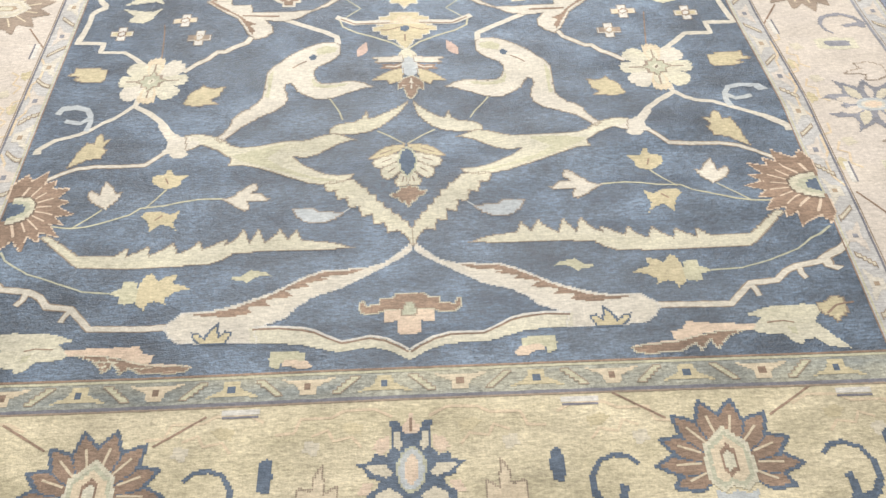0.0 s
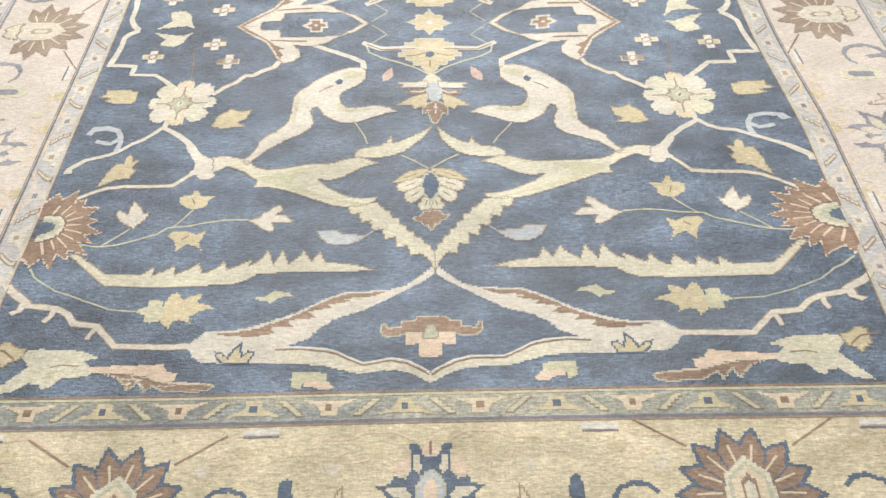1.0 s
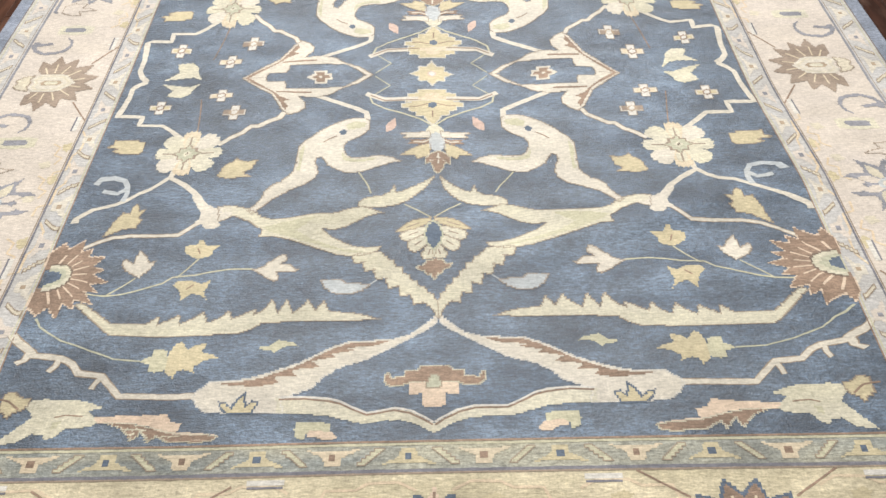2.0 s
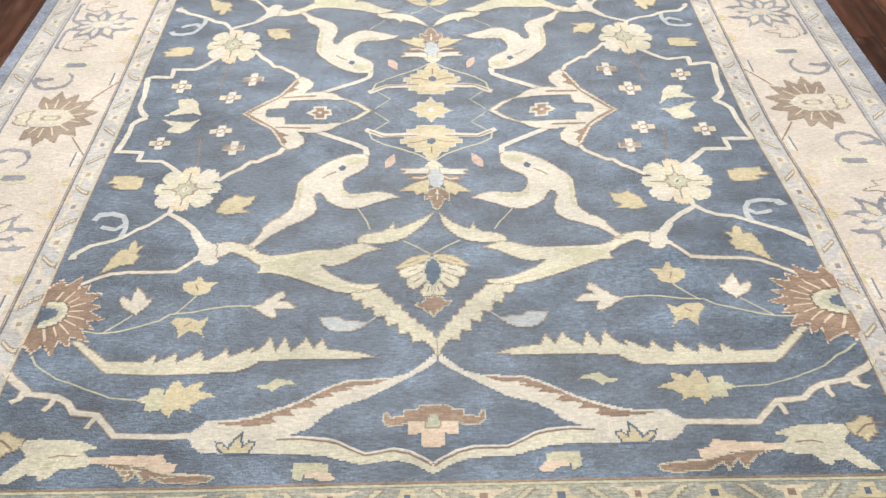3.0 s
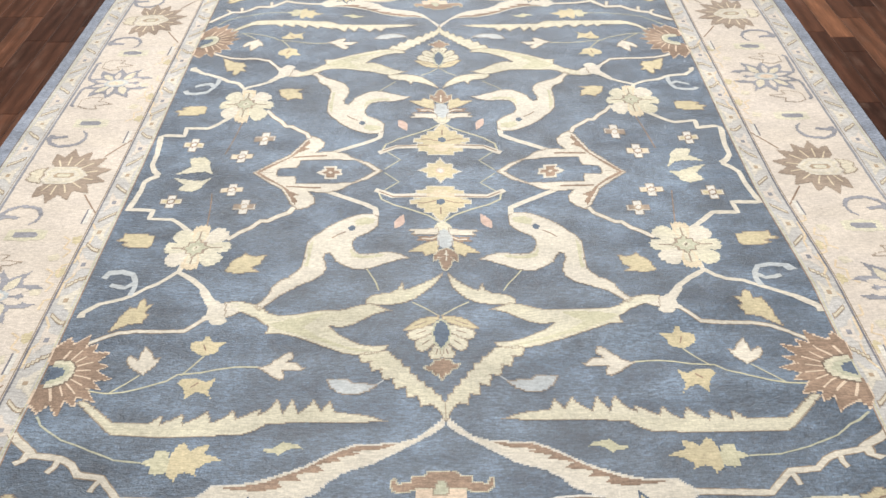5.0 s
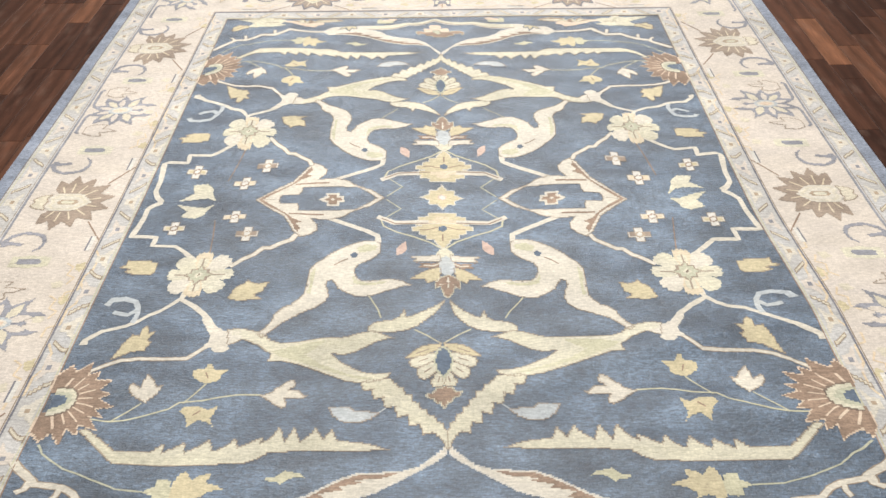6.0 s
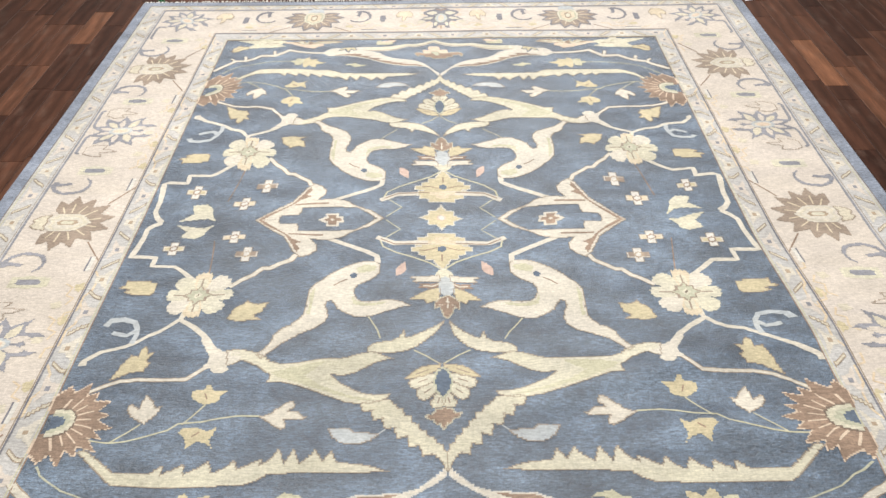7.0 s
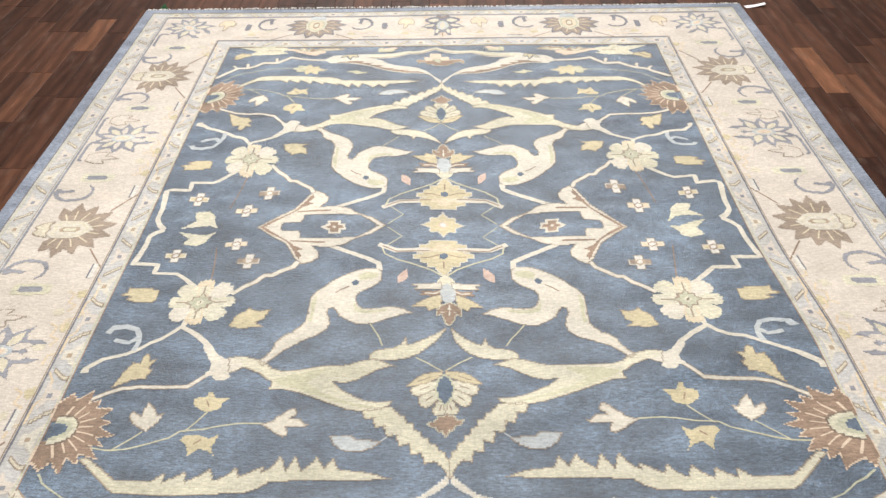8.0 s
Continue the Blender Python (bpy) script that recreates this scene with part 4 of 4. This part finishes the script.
quarters("lozenge_leaf", "rose", 0, [(9.8, 19), (10.9, 19.6), (12.5, 21.8), (12.5, 24.4), (11.4, 24.2), (9.9, 22.2)])
quarters("bloom_mark", "brown", 0.35, [(50.4, 62.3), (49.8, 64)])
quarters("bloom_mark", "brown", 0.35, [(50.4, 73.7), (51.8, 75)])
quarters("spindle_line", "white", 0.4, [(0.1, 109), (1.6, 107.9), (4.1, 106.4), (7.2, 105.5), (13.1, 105.6), (15.6, 104.3), (18.2, 102.8), (20.4, 102.1), (24.4, 101.8), (28.9, 102)])
for a in (1, -1):
    for b in (1, -1):
        star_flower(58.0 * a, 31.7 * b)
        sunburst(80.9 * a, 71.6 * b, a)
        small_cross(49.4 * a, 17.1 * b, "taupe", "tan")
        small_cross(54.0 * a, 9.5 * b, "peach", "brown")
        small_cross(69.3 * a, 11.2 * b, "gold", "brown")
serrated_arm()
pistil_flower()
axis_flower()

for k in range(4):
    motif("center_petal", "mist", placed(petal(45 + 90 * k, 0.5, 4.6, 3.0), 0, 0, 0), FIELD, 2)
motif("center_star", "gold+", [(r * math.sin(radians(22.5 * k)), r * math.cos(radians(22.5 * k))) for k in range(16) for r in ((5.6, 3.4, 4.3, 3.4)[k % 4],)], FIELD, 2.5)
motif("center_core", "rose", [(1.3 * math.sin(radians(60 * k)), 1.3 * math.cos(radians(60 * k))) for k in range(6)], FIELD, 3)
motif("center_core", "white", [(0.9 * math.sin(radians(60 * k)), 0.9 * math.cos(radians(60 * k))) for k in range(6)], FIELD, 4)


# ---- figures of the main border ----
def border_palmette(u, v, turn, rim="slate", leaf="brown"):
    """A fan of pointed petals round a tall shield with a seed, on a pale cup."""
    two = rim != leaf
    for side in (1, -1):
        for k, (angle, reach) in enumerate(((116, 10.4), (93, 11.6), (68, 11.2), (41, 11.6), (13, 11.8))):
            up = 2 + 0.3 * k
            if two:
                motif("petal", rim, placed(spike(angle * side, 2.0, reach + 0.4, 4.9), u, v, turn), BORDER, up)
            motif("petal", leaf, placed(spike(angle * side, 2.0, reach - 0.7 if two else reach + 0.6, 4.1), u, v, turn), BORDER, up + 0.15)
            c, s = math.cos(radians(angle)), math.sin(radians(angle * side))
            motif("petal_line", "peach", placed([(4.5 * s, 4.5 * c), (reach * 0.74 * s, reach * 0.74 * c)], u, v, turn), BORDER, 3.5, 0.4)
    shield = [(0, 6.6), (1.6, 5.0), (3.6, 3.2), (4.0, -0.5), (3.8, -3.6), (2.0, -5.4), (0, -4.4), (-2.0, -5.4), (-3.8, -3.6), (-4.0, -0.5), (-3.6, 3.2), (-1.6, 5.0)]
    for k, (w, lev) in enumerate((("cream" if two else "ivory", 4), ("sage" if two else "haze", 4.5), ("peach" if two else "ivory", 5))):
        f = 1.0 - 0.15 * k
        motif("palmette_core", w, placed([(x * f, y * f) for x, y in shield], u, v, turn), BORDER, lev)
    for f, w, lev in ((1.0, "brown" if two else "tan", 5.5), (0.62, "cream", 6)):
        motif("palmette_seed", w, placed([(x * f, y * f) for x, y in ((0, 3.2), (1.2, 2.0), (1.2, -1.8), (0, -2.8), (-1.2, -1.8), (-1.2, 2.0))], u, v, turn), BORDER, lev)
    motif("palmette_cup", "mist" if two else "haze+", placed([(-3.4, -5.0), (-1.5, -5.8), (0, -5.2), (1.5, -5.8), (3.4, -5.0), (2.8, -8.0), (1.2, -9.4), (0, -8.6), (-1.2, -9.4), (-2.8, -8.0)], u, v, turn), BORDER, 2.4)
    for side in (1, -1):
        motif("ray_line", "brown", placed([(8.6 * side, 8.4), (13.2 * side, 11.4), (16.6 * side, 13.7)], u, v, turn), BORDER, 1.5, 0.42)


def star_palmette(u, v, turn, rim="slate"):
    """The blue flower of the border's ends, with two towers, side arms and a rosy heart."""
    half = [(0, 6.6), (1.6, 6.9), (1.7, 8.8), (3.7, 9.2), (3.2, 6.6), (3.5, 3.7), (4.6, 2.6), (6.3, 3.2), (6.8, 1.7), (9.2, 1.4), (7.7, 0.2), (7.3, -1.0), (5.3, -1.8), (5.8, -3.0), (7.4, -4.2), (7.2, -6.2), (5.2, -7.8), (3.2, -8.4), (2.0, -10.2), (0, -8.6)]
    motif("palmette", rim, placed([(x * 0.95, y) for x, y in half + [(-x, y) for x, y in half[::-1]]], u, v, turn), BORDER, 2)
    for side in (1, -1):
        for leaf in ([(1.4, 4.6), (1.9, 6.9), (2.7, 6.8), (2.8, 4.4), (2.1, 3.6)], [(2.8, -0.5), (4.0, 0.9), (6.4, 1.2), (7.3, 0.6), (5.8, -0.6), (3.9, -1.4)], [(1.4, -4.4), (3.2, -3.2), (5.2, -4.0), (5.8, -5.4), (3.6, -6.8), (2.0, -6.2)]):
            motif("petal", "haze", placed([(x * side, y) for x, y in leaf], u, v, turn), BORDER, 3)
        for spot in ([(3.4, 6.4), (5.2, 5.8), (6.2, 4.0), (5.0, 2.8), (3.5, 4.0)], [(5.8, -2.2), (7.6, -2.0), (8.4, -4.2), (6.8, -4.0)], [(5.4, -7.6), (7.4, -6.6), (8.2, -8.4), (6.6, -9.4)]):
            motif("petal", "blush", placed([(x * side, y) for x, y in spot], u, v, turn), BORDER, 1.4)
    motif("petal", "blush", placed([(-1.7, 6.8), (1.7, 6.8), (1.5, 8.4), (0.6, 8.6), (0.4, 10.4), (-0.4, 10.4), (-0.6, 8.6), (-1.5, 8.4)], u, v, turn), BORDER, 1.4)
    motif("palmette_line", "brown", placed([(0, 7.0), (0, 9.6)], u, v, turn), BORDER, 3, 0.45)
    for rx, ry, w, lev in ((2.4, 4.2, "sage", 4), (2.0, 3.7, "mist", 4.5), (1.15, 2.7, "blush", 5)):
        motif("flower_core", w, placed([(rx * math.sin(radians(a)), ry * math.cos(radians(a))) for a in range(0, 360, 24)], u, v, turn), BORDER, lev)
    motif("palmette_line", "brown", placed([(-2.0, -8.9), (0, -7.4), (2.0, -8.9)], u, v, turn), BORDER, 3, 0.9)


def side_star(u, v, turn, rim="lilac"):
    """The grey star of the side borders: a thick jagged outline with pale petals in it."""
    half = [(0, 7.2), (1.2, 6.2), (2.2, 8.0), (2.6, 10.8), (4.0, 8.6), (3.8, 5.6), (5.4, 5.0), (8.6, 6.0), (7.4, 3.8), (6.0, 1.4), (9.0, -0.8), (6.4, -1.8), (5.8, -3.0), (7.8, -6.4), (5.4, -6.6), (3.4, -5.4), (2.6, -9.8), (1.4, -8.4), (0, -6.4)]
    motif("palmette", rim, placed(half + [(-x, y) for x, y in half[::-1]], u, v, turn), BORDER, 2)
    for side in (1, -1):
        for kind, root, tip, width in (("border", (0.9, 2.6), (2.4, 7.6), 2.3), ("haze", (2.0, 2.0), (6.6, 4.4), 2.5), ("border", (2.2, -0.6), (6.8, -0.7), 1.9), ("haze", (1.9, -1.8), (5.4, -5.2), 2.4), ("border", (0.8, -2.6), (1.7, -7.0), 2.0)):
            motif("petal", kind, placed([(x * side, y) for x, y in blade(root, tip, width)], u, v, turn), BORDER, 3)
    for rx, ry, w, lev in ((2.2, 3.7, "mist", 4), (1.5, 2.8, "ivory", 4.5), (0.95, 2.0, "blush", 5)):
        motif("flower_core", w, placed([(rx * math.sin(radians(a)), ry * math.cos(radians(a))) for a in range(0, 360, 24)], u, v, turn), BORDER, lev)


def star_bracket(u, v, out, along):
    """A grey stroke from the star's root, bent along the guard stripe."""
    motif("bracket_line", "lilac", [(u + 6.6 * out, v + 2.6 * along), (u + 9.0 * out, v + 2.4 * along), (u + 9.7 * out, v + 4.0 * along), (u + 9.8 * out, v + 12.5 * along), (u + 8.8 * out, v + 13.2 * along)], BORDER, 2.2, 0.95)


def dash(u, v, turn):
    motif("dash", "white", placed([(-3.0, -0.6), (3.0, -0.6), (3.0, 0.5), (-3.0, 0.5)], u, v, turn), BORDER, 2)
    motif("dash_line", "dusk", placed([(-3.0, -0.9), (3.0, -0.9)], u, v, turn), BORDER, 2, 0.45)


def scroll(u, v, turn, flip, rim="slate"):
    """A hook that swells to its root, like a comma."""
    spine = [(4.6, 3.0, 0.5), (3.2, 4.5, 0.8), (0.8, 4.9, 0.95), (-1.6, 3.8, 1.0), (-2.9, 1.4, 1.05), (-3.0, -1.6, 1.15), (-1.7, -4.2, 1.35), (0.6, -5.4, 1.6), (2.6, -5.0, 1.2)]
    edge = [(sides([p[:2] for p in spine], p[2]), i) for i, p in enumerate(spine)]
    motif("scroll", rim, placed([e[0][i] for e, i in edge] + [e[1][i] for e, i in edge[::-1]], u, v, turn, flip), BORDER, 2)
    motif("scroll", rim, placed([(0.4, -5.2), (2.2, -5.0), (2.0, -2.6), (2.4, -0.8), (1.2, -0.2), (0.8, -2.4)], u, v, turn, flip), BORDER, 2.2)


def bar(u, v, turn, rim="slate"):
    if rim == "lilac":
        motif("bar_halo", "cream", placed([(-2.0, -4.6), (2.0, -4.6), (2.4, 0), (1.8, 5.0), (-1.8, 5.0), (-2.4, 0)], u, v, turn), BORDER, 1)
    motif("bar", rim, placed([(-1.0, -2.9), (0.8, -3.1), (1.2, 0), (0.9, 2.7), (0, 3.2), (-1.0, 2.4), (-1.2, 0)], u, v, turn), BORDER, 2)


def border_tulip(u, v, turn, flip):
    motif("border_tulip", "border+" if abs(turn) == 90 else "peach+", placed([(-0.6, 5.6), (0.6, 3.4), (1.0, 1.0), (3.0, 1.8), (3.4, -1.6), (2.0, -4.4), (-1.6, -4.4), (-3.2, -1.4), (-3.0, 1.6), (-1.0, 0.4)], u, v, turn, flip), BORDER, 2.2)


def meander(u, v, turn, flip):
    """A faint tendril between the flowers."""
    motif("tendril", "tendril", placed([(-9, 8.5), (-6, 10.2), (-1, 10.0), (1, 8.8), (6, 8.8), (7, 6.2), (10, 6.0)], u, v, turn, flip), BORDER, 1.2, 0.55)
    motif("blotch", "gold", placed([(-4.4, 7.2), (-2.0, 8.0), (-0.6, 7.0), (-1.8, 5.6), (-3.6, 5.4)], u, v, turn, flip), BORDER, 1.0)
    motif("blotch", "haze", placed([(2.4, 4.0), (5.0, 4.8), (5.4, 2.6), (3.4, 1.6)], u, v, turn, flip), BORDER, 1.0)
    motif("tendril", "tendril", placed([(-4, 3), (-2.5, 5), (0.5, 4.4), (1.5, 6.5), (4, 5.4)], u, v, turn, flip), BORDER, 1.2, 0.5)


def border_figures():
    end, side = 131.6, 100.6
    for a in (1, -1):
        for b in (1, -1):
            for u in (28.0, 74.0):
                dash(u * a, 121.0 * b, 0 if b > 0 else 180)
            for v in (18.0, 68.0):
                dash(88.2 * a, v * b, -90 * a)
    for b in (1, -1):
        turn = 0 if b > 0 else 180
        near = 1.4 if b > 0 else 0.0
        # far end in paler, greyer wools: the haze of grazing sheen, put into colour
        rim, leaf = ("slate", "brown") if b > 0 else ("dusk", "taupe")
        star_palmette(0, (end + near) * b, turn, rim)
        for a in (1, -1):
            sag = near * (1.6 if a < 0 else 0.4)
            border_palmette(50.2 * a, (end + 1.4 + sag) * b, turn, rim, leaf)
            border_tulip(14.6 * a, (end + 3.0 + near * 1.8) * b, turn, a)
            bar(23.0 * a, (end + 0.6 + near * 0.6) * b, turn, rim)
            scroll(31.2 * a, (end + 2.4 + near * 1.8) * b, turn, a * b, rim)
            scroll(70.0 * a, (end + 2.4 + near * 1.2) * b, turn, -a * b, rim)
            bar(77.0 * a, end * b, turn, rim)
            border_tulip(86.0 * a, (end + 2.5) * b, turn, a)
            meander(33 * a, end * b, turn, a)
            meander(72 * a, end * b, turn, a)
            meander(12 * a, end * b, turn, a)
            side_star(100.4 * a, end * b, -45 * a if b > 0 else 180 + 45 * a)
    for a in (1, -1):
        turn = -90 * a
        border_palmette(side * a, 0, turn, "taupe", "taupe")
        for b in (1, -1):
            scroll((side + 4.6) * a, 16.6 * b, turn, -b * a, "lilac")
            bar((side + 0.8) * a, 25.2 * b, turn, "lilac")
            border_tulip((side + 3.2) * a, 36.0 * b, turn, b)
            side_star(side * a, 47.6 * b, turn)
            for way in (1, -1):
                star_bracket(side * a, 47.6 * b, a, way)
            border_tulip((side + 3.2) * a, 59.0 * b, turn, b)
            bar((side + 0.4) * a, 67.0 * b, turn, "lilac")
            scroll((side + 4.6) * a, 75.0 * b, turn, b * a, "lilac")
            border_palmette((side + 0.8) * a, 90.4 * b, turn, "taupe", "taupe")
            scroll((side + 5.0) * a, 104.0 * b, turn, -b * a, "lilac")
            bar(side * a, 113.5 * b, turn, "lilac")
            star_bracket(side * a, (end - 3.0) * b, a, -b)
            for v in (42.0, 30.0, 63.0, 110.0):
                meander((side - 6.0) * a, v * b, turn, b)


border_figures()


# ---- guard stripes: lozenges with dots, and slanting bars between them ----
def guard_run(parent, u0, v0, u1, v1, across, turn, count):
    for k in range(count):
        t = (k + 0.5) / count
        u, v = u0 + (u1 - u0) * t, v0 + (v1 - v0) * t
        pitch = math.hypot(u1 - u0, v1 - v0) / count
        h = across / 2
        up = -1 if k % 2 else 1
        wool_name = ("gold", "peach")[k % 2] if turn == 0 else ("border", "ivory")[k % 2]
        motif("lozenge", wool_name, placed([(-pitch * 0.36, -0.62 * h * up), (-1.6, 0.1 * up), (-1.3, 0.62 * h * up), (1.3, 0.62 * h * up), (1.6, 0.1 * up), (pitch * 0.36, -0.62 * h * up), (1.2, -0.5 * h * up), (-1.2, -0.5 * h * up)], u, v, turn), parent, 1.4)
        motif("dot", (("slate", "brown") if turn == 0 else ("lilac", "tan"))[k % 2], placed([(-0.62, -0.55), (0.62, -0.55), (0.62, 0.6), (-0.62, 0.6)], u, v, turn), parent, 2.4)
        if k < count - 1:
            lean = 1 if k % 2 else -1
            motif("slant_bar", "straw+" if turn == 0 else "haze+", placed([(pitch / 2 - (1.7 + 0.6) * lean, -0.62 * h), (pitch / 2 - (1.7 - 0.7) * lean, -0.62 * h), (pitch / 2 + (1.7 + 0.6) * lean, 0.62 * h), (pitch / 2 + (1.7 - 0.7) * lean, 0.62 * h)], u, v, turn), parent, 2.4)


def guard_lines(parent, u, v, wool_name, width):
    for p, q in (((-u, v), (u, v)), ((-u, -v), (u, -v)), ((-u, -v), (-u, v)), ((u, -v), (u, v))):
        motif("stripe_line", wool_name, [p, q], parent, 1.8, width if p[1] == q[1] else width * 0.65, plumb=True)


def guards():
    for parent, u, v, across, along, down in ((INNER, (FIELD_U + GUARD_U) / 2, (FIELD_V + GUARD_V) / 2, 5.4, 13, 19), (OUTER, (BORDER_U + OUTER_U) / 2, (BORDER_V + OUTER_V) / 2, 6.2, 18, 23)):
        off = 4.4 if parent is INNER else 0
        guard_run(parent, -u - off, v, u - off, v, across, 0, along)
        guard_run(parent, u + off, -v, -u + off, -v, across, 180, along)
        guard_run(parent, u, v, u, -v, across, -90, down)
        guard_run(parent, -u, -v, -u, v, across, 90, down)
    guard_lines(INNER, FIELD_U + 0.05, FIELD_V + 0.05, "brown", 0.45)
    guard_lines(INNER, FIELD_U + 0.65, FIELD_V + 0.65, "straw", 0.5)
    guard_lines(INNER, GUARD_U - 0.2, GUARD_V - 0.2, "dusk", 0.7)
    guard_lines(INNER, GUARD_U + 0.3, GUARD_V + 0.3, "contour", 0.4)
    guard_lines(OUTER, BORDER_U + 0.1, BORDER_V + 0.1, "lilac", 1.0)
    guard_lines(OUTER, BORDER_U + 0.9, BORDER_V + 0.9, "contour", 0.3)
    guard_lines(OUTER, OUTER_U - 0.9, OUTER_V - 0.9, "straw", 0.5)
    guard_lines(OUTER, OUTER_U - 0.1, OUTER_V - 0.1, "umber", 0.35)


guards()


# ---- fringe, and the small things on the floor ----
def build_fringe():
    rng = random.Random(11)
    for b in (-1, 1):
        bm = bmesh.new()
        for k in range(330):
            u = -EDGE_U + 2 * EDGE_U * (k + rng.random()) / 330
            x, y = u / 100, float(straight(EDGE_V * b))
            way = -b
            y += way * 0.003
            bend, reach = rng.uniform(-0.008, 0.008), rng.uniform(0.008, 0.024)
            pts = [Vector((x, y, -0.001)), Vector((x + bend * 0.4, y + way * reach * 0.5, -0.002 + rng.random() * 0.003)), Vector((x + bend, y + way * reach, FLOOR + 0.002))]
            w = rng.uniform(0.0012, 0.0026)
            rings = [[bm.verts.new(p + Vector((w * math.cos(a), 0, w * math.sin(a)))) for a in (0.5, 2.6, 4.7)] for p in pts]
            for r, q in zip(rings, rings[1:]):
                for i in range(3):
                    bm.faces.new((r[i], r[(i + 1) % 3], q[(i + 1) % 3], q[i]))
            bm.faces.new(rings[-1])
        tagged(part("fringe", bm, COTTON, rug, "short white cotton fringe"), kind="stuff")


build_fringe()


def build_paper_tag():
    bm = bmesh.new()
    rows = []
    for i in range(9):
        t = i / 8
        z = FLOOR + 0.0015 + 0.010 * t * t
        half = 0.013 - 0.004 * t
        rows.append([bm.verts.new((0.085 * (t - 0.5), s * half + 0.006 * t, z + dz)) for dz in (0, 0.0006) for s in (-1, 1)])
    for a, b in zip(rows, rows[1:]):
        for p, q in ((0, 1), (3, 2), (2, 0), (1, 3)):
            bm.faces.new((a[p], a[q], b[q], b[p]))
    for r in (rows[0], rows[-1]):
        bm.faces.new((r[0], r[1], r[3], r[2]))
    bmesh.ops.recalc_face_normals(bm, faces=bm.faces[:])
    ob = tagged(link_mesh("paper_tag", bm, [PAPER]), "curled white paper tag lying on the wood floor", "tag")
    ob.location = (1.292, 1.518, 0)
    ob.rotation_euler = (0, 0, radians(4))


def build_thread():
    bm = bmesh.new()
    rng = random.Random(2)
    for k in range(14):
        p = Vector((rng.uniform(-0.012, 0.012), rng.uniform(-0.006, 0.006), FLOOR + 0.001))
        q = p + Vector((rng.uniform(-0.012, 0.012), rng.uniform(-0.005, 0.012), rng.uniform(0.006, 0.022)))
        w = 0.0016
        a = [bm.verts.new(p + Vector((w * math.cos(t), w * math.sin(t), 0))) for t in (0, 2.1, 4.2)]
        c = [bm.verts.new(q + Vector((w * math.cos(t), w * math.sin(t), 0))) for t in (0, 2.1, 4.2)]
        for i in range(3):
            bm.faces.new((a[i], a[(i + 1) % 3], c[(i + 1) % 3], c[i]))
        bm.faces.new(c)
    ob = tagged(link_mesh("green_tassel", bm, [GREEN]), "small tuft of green thread behind the rug's edge", "tassel")
    ob.location = (-1.165, 1.555, 0)


def build_cable():
    """A black cord that loops over the floor."""
    path = [Vector((1.865 + 0.035 * math.cos(a), 1.44 + 0.022 * math.sin(a), FLOOR + 0.005)) for a in [radians(100 + 17 * k) for k in range(12)]] + [Vector((1.93 + 0.06 * k, 1.43 + 0.01 * k, FLOOR + 0.005)) for k in range(5)]
    bm = bmesh.new()
    rings = []
    for i, p in enumerate(path):
        d = (path[min(i + 1, len(path) - 1)] - path[max(i - 1, 0)]).normalized()
        side = Vector((-d.y, d.x, 0))
        rings.append([bm.verts.new(p + 0.005 * (math.cos(t) * side + math.sin(t) * Vector((0, 0, 1)))) for t in [radians(45 * k) for k in range(8)]])
    for a, b in zip(rings, rings[1:]):
        for k in range(8):
            bm.faces.new((a[k], a[(k + 1) % 8], b[(k + 1) % 8], b[k])).smooth = True
    bm.faces.new(rings[0])
    bm.faces.new(rings[-1])
    bmesh.ops.recalc_face_normals(bm, faces=bm.faces[:])
    tagged(link_mesh("power_cord", bm, [BLACK]), "black rubber power cord looped on the wood floor", "cord")


build_paper_tag()
build_thread()
build_cable()
build_floor()
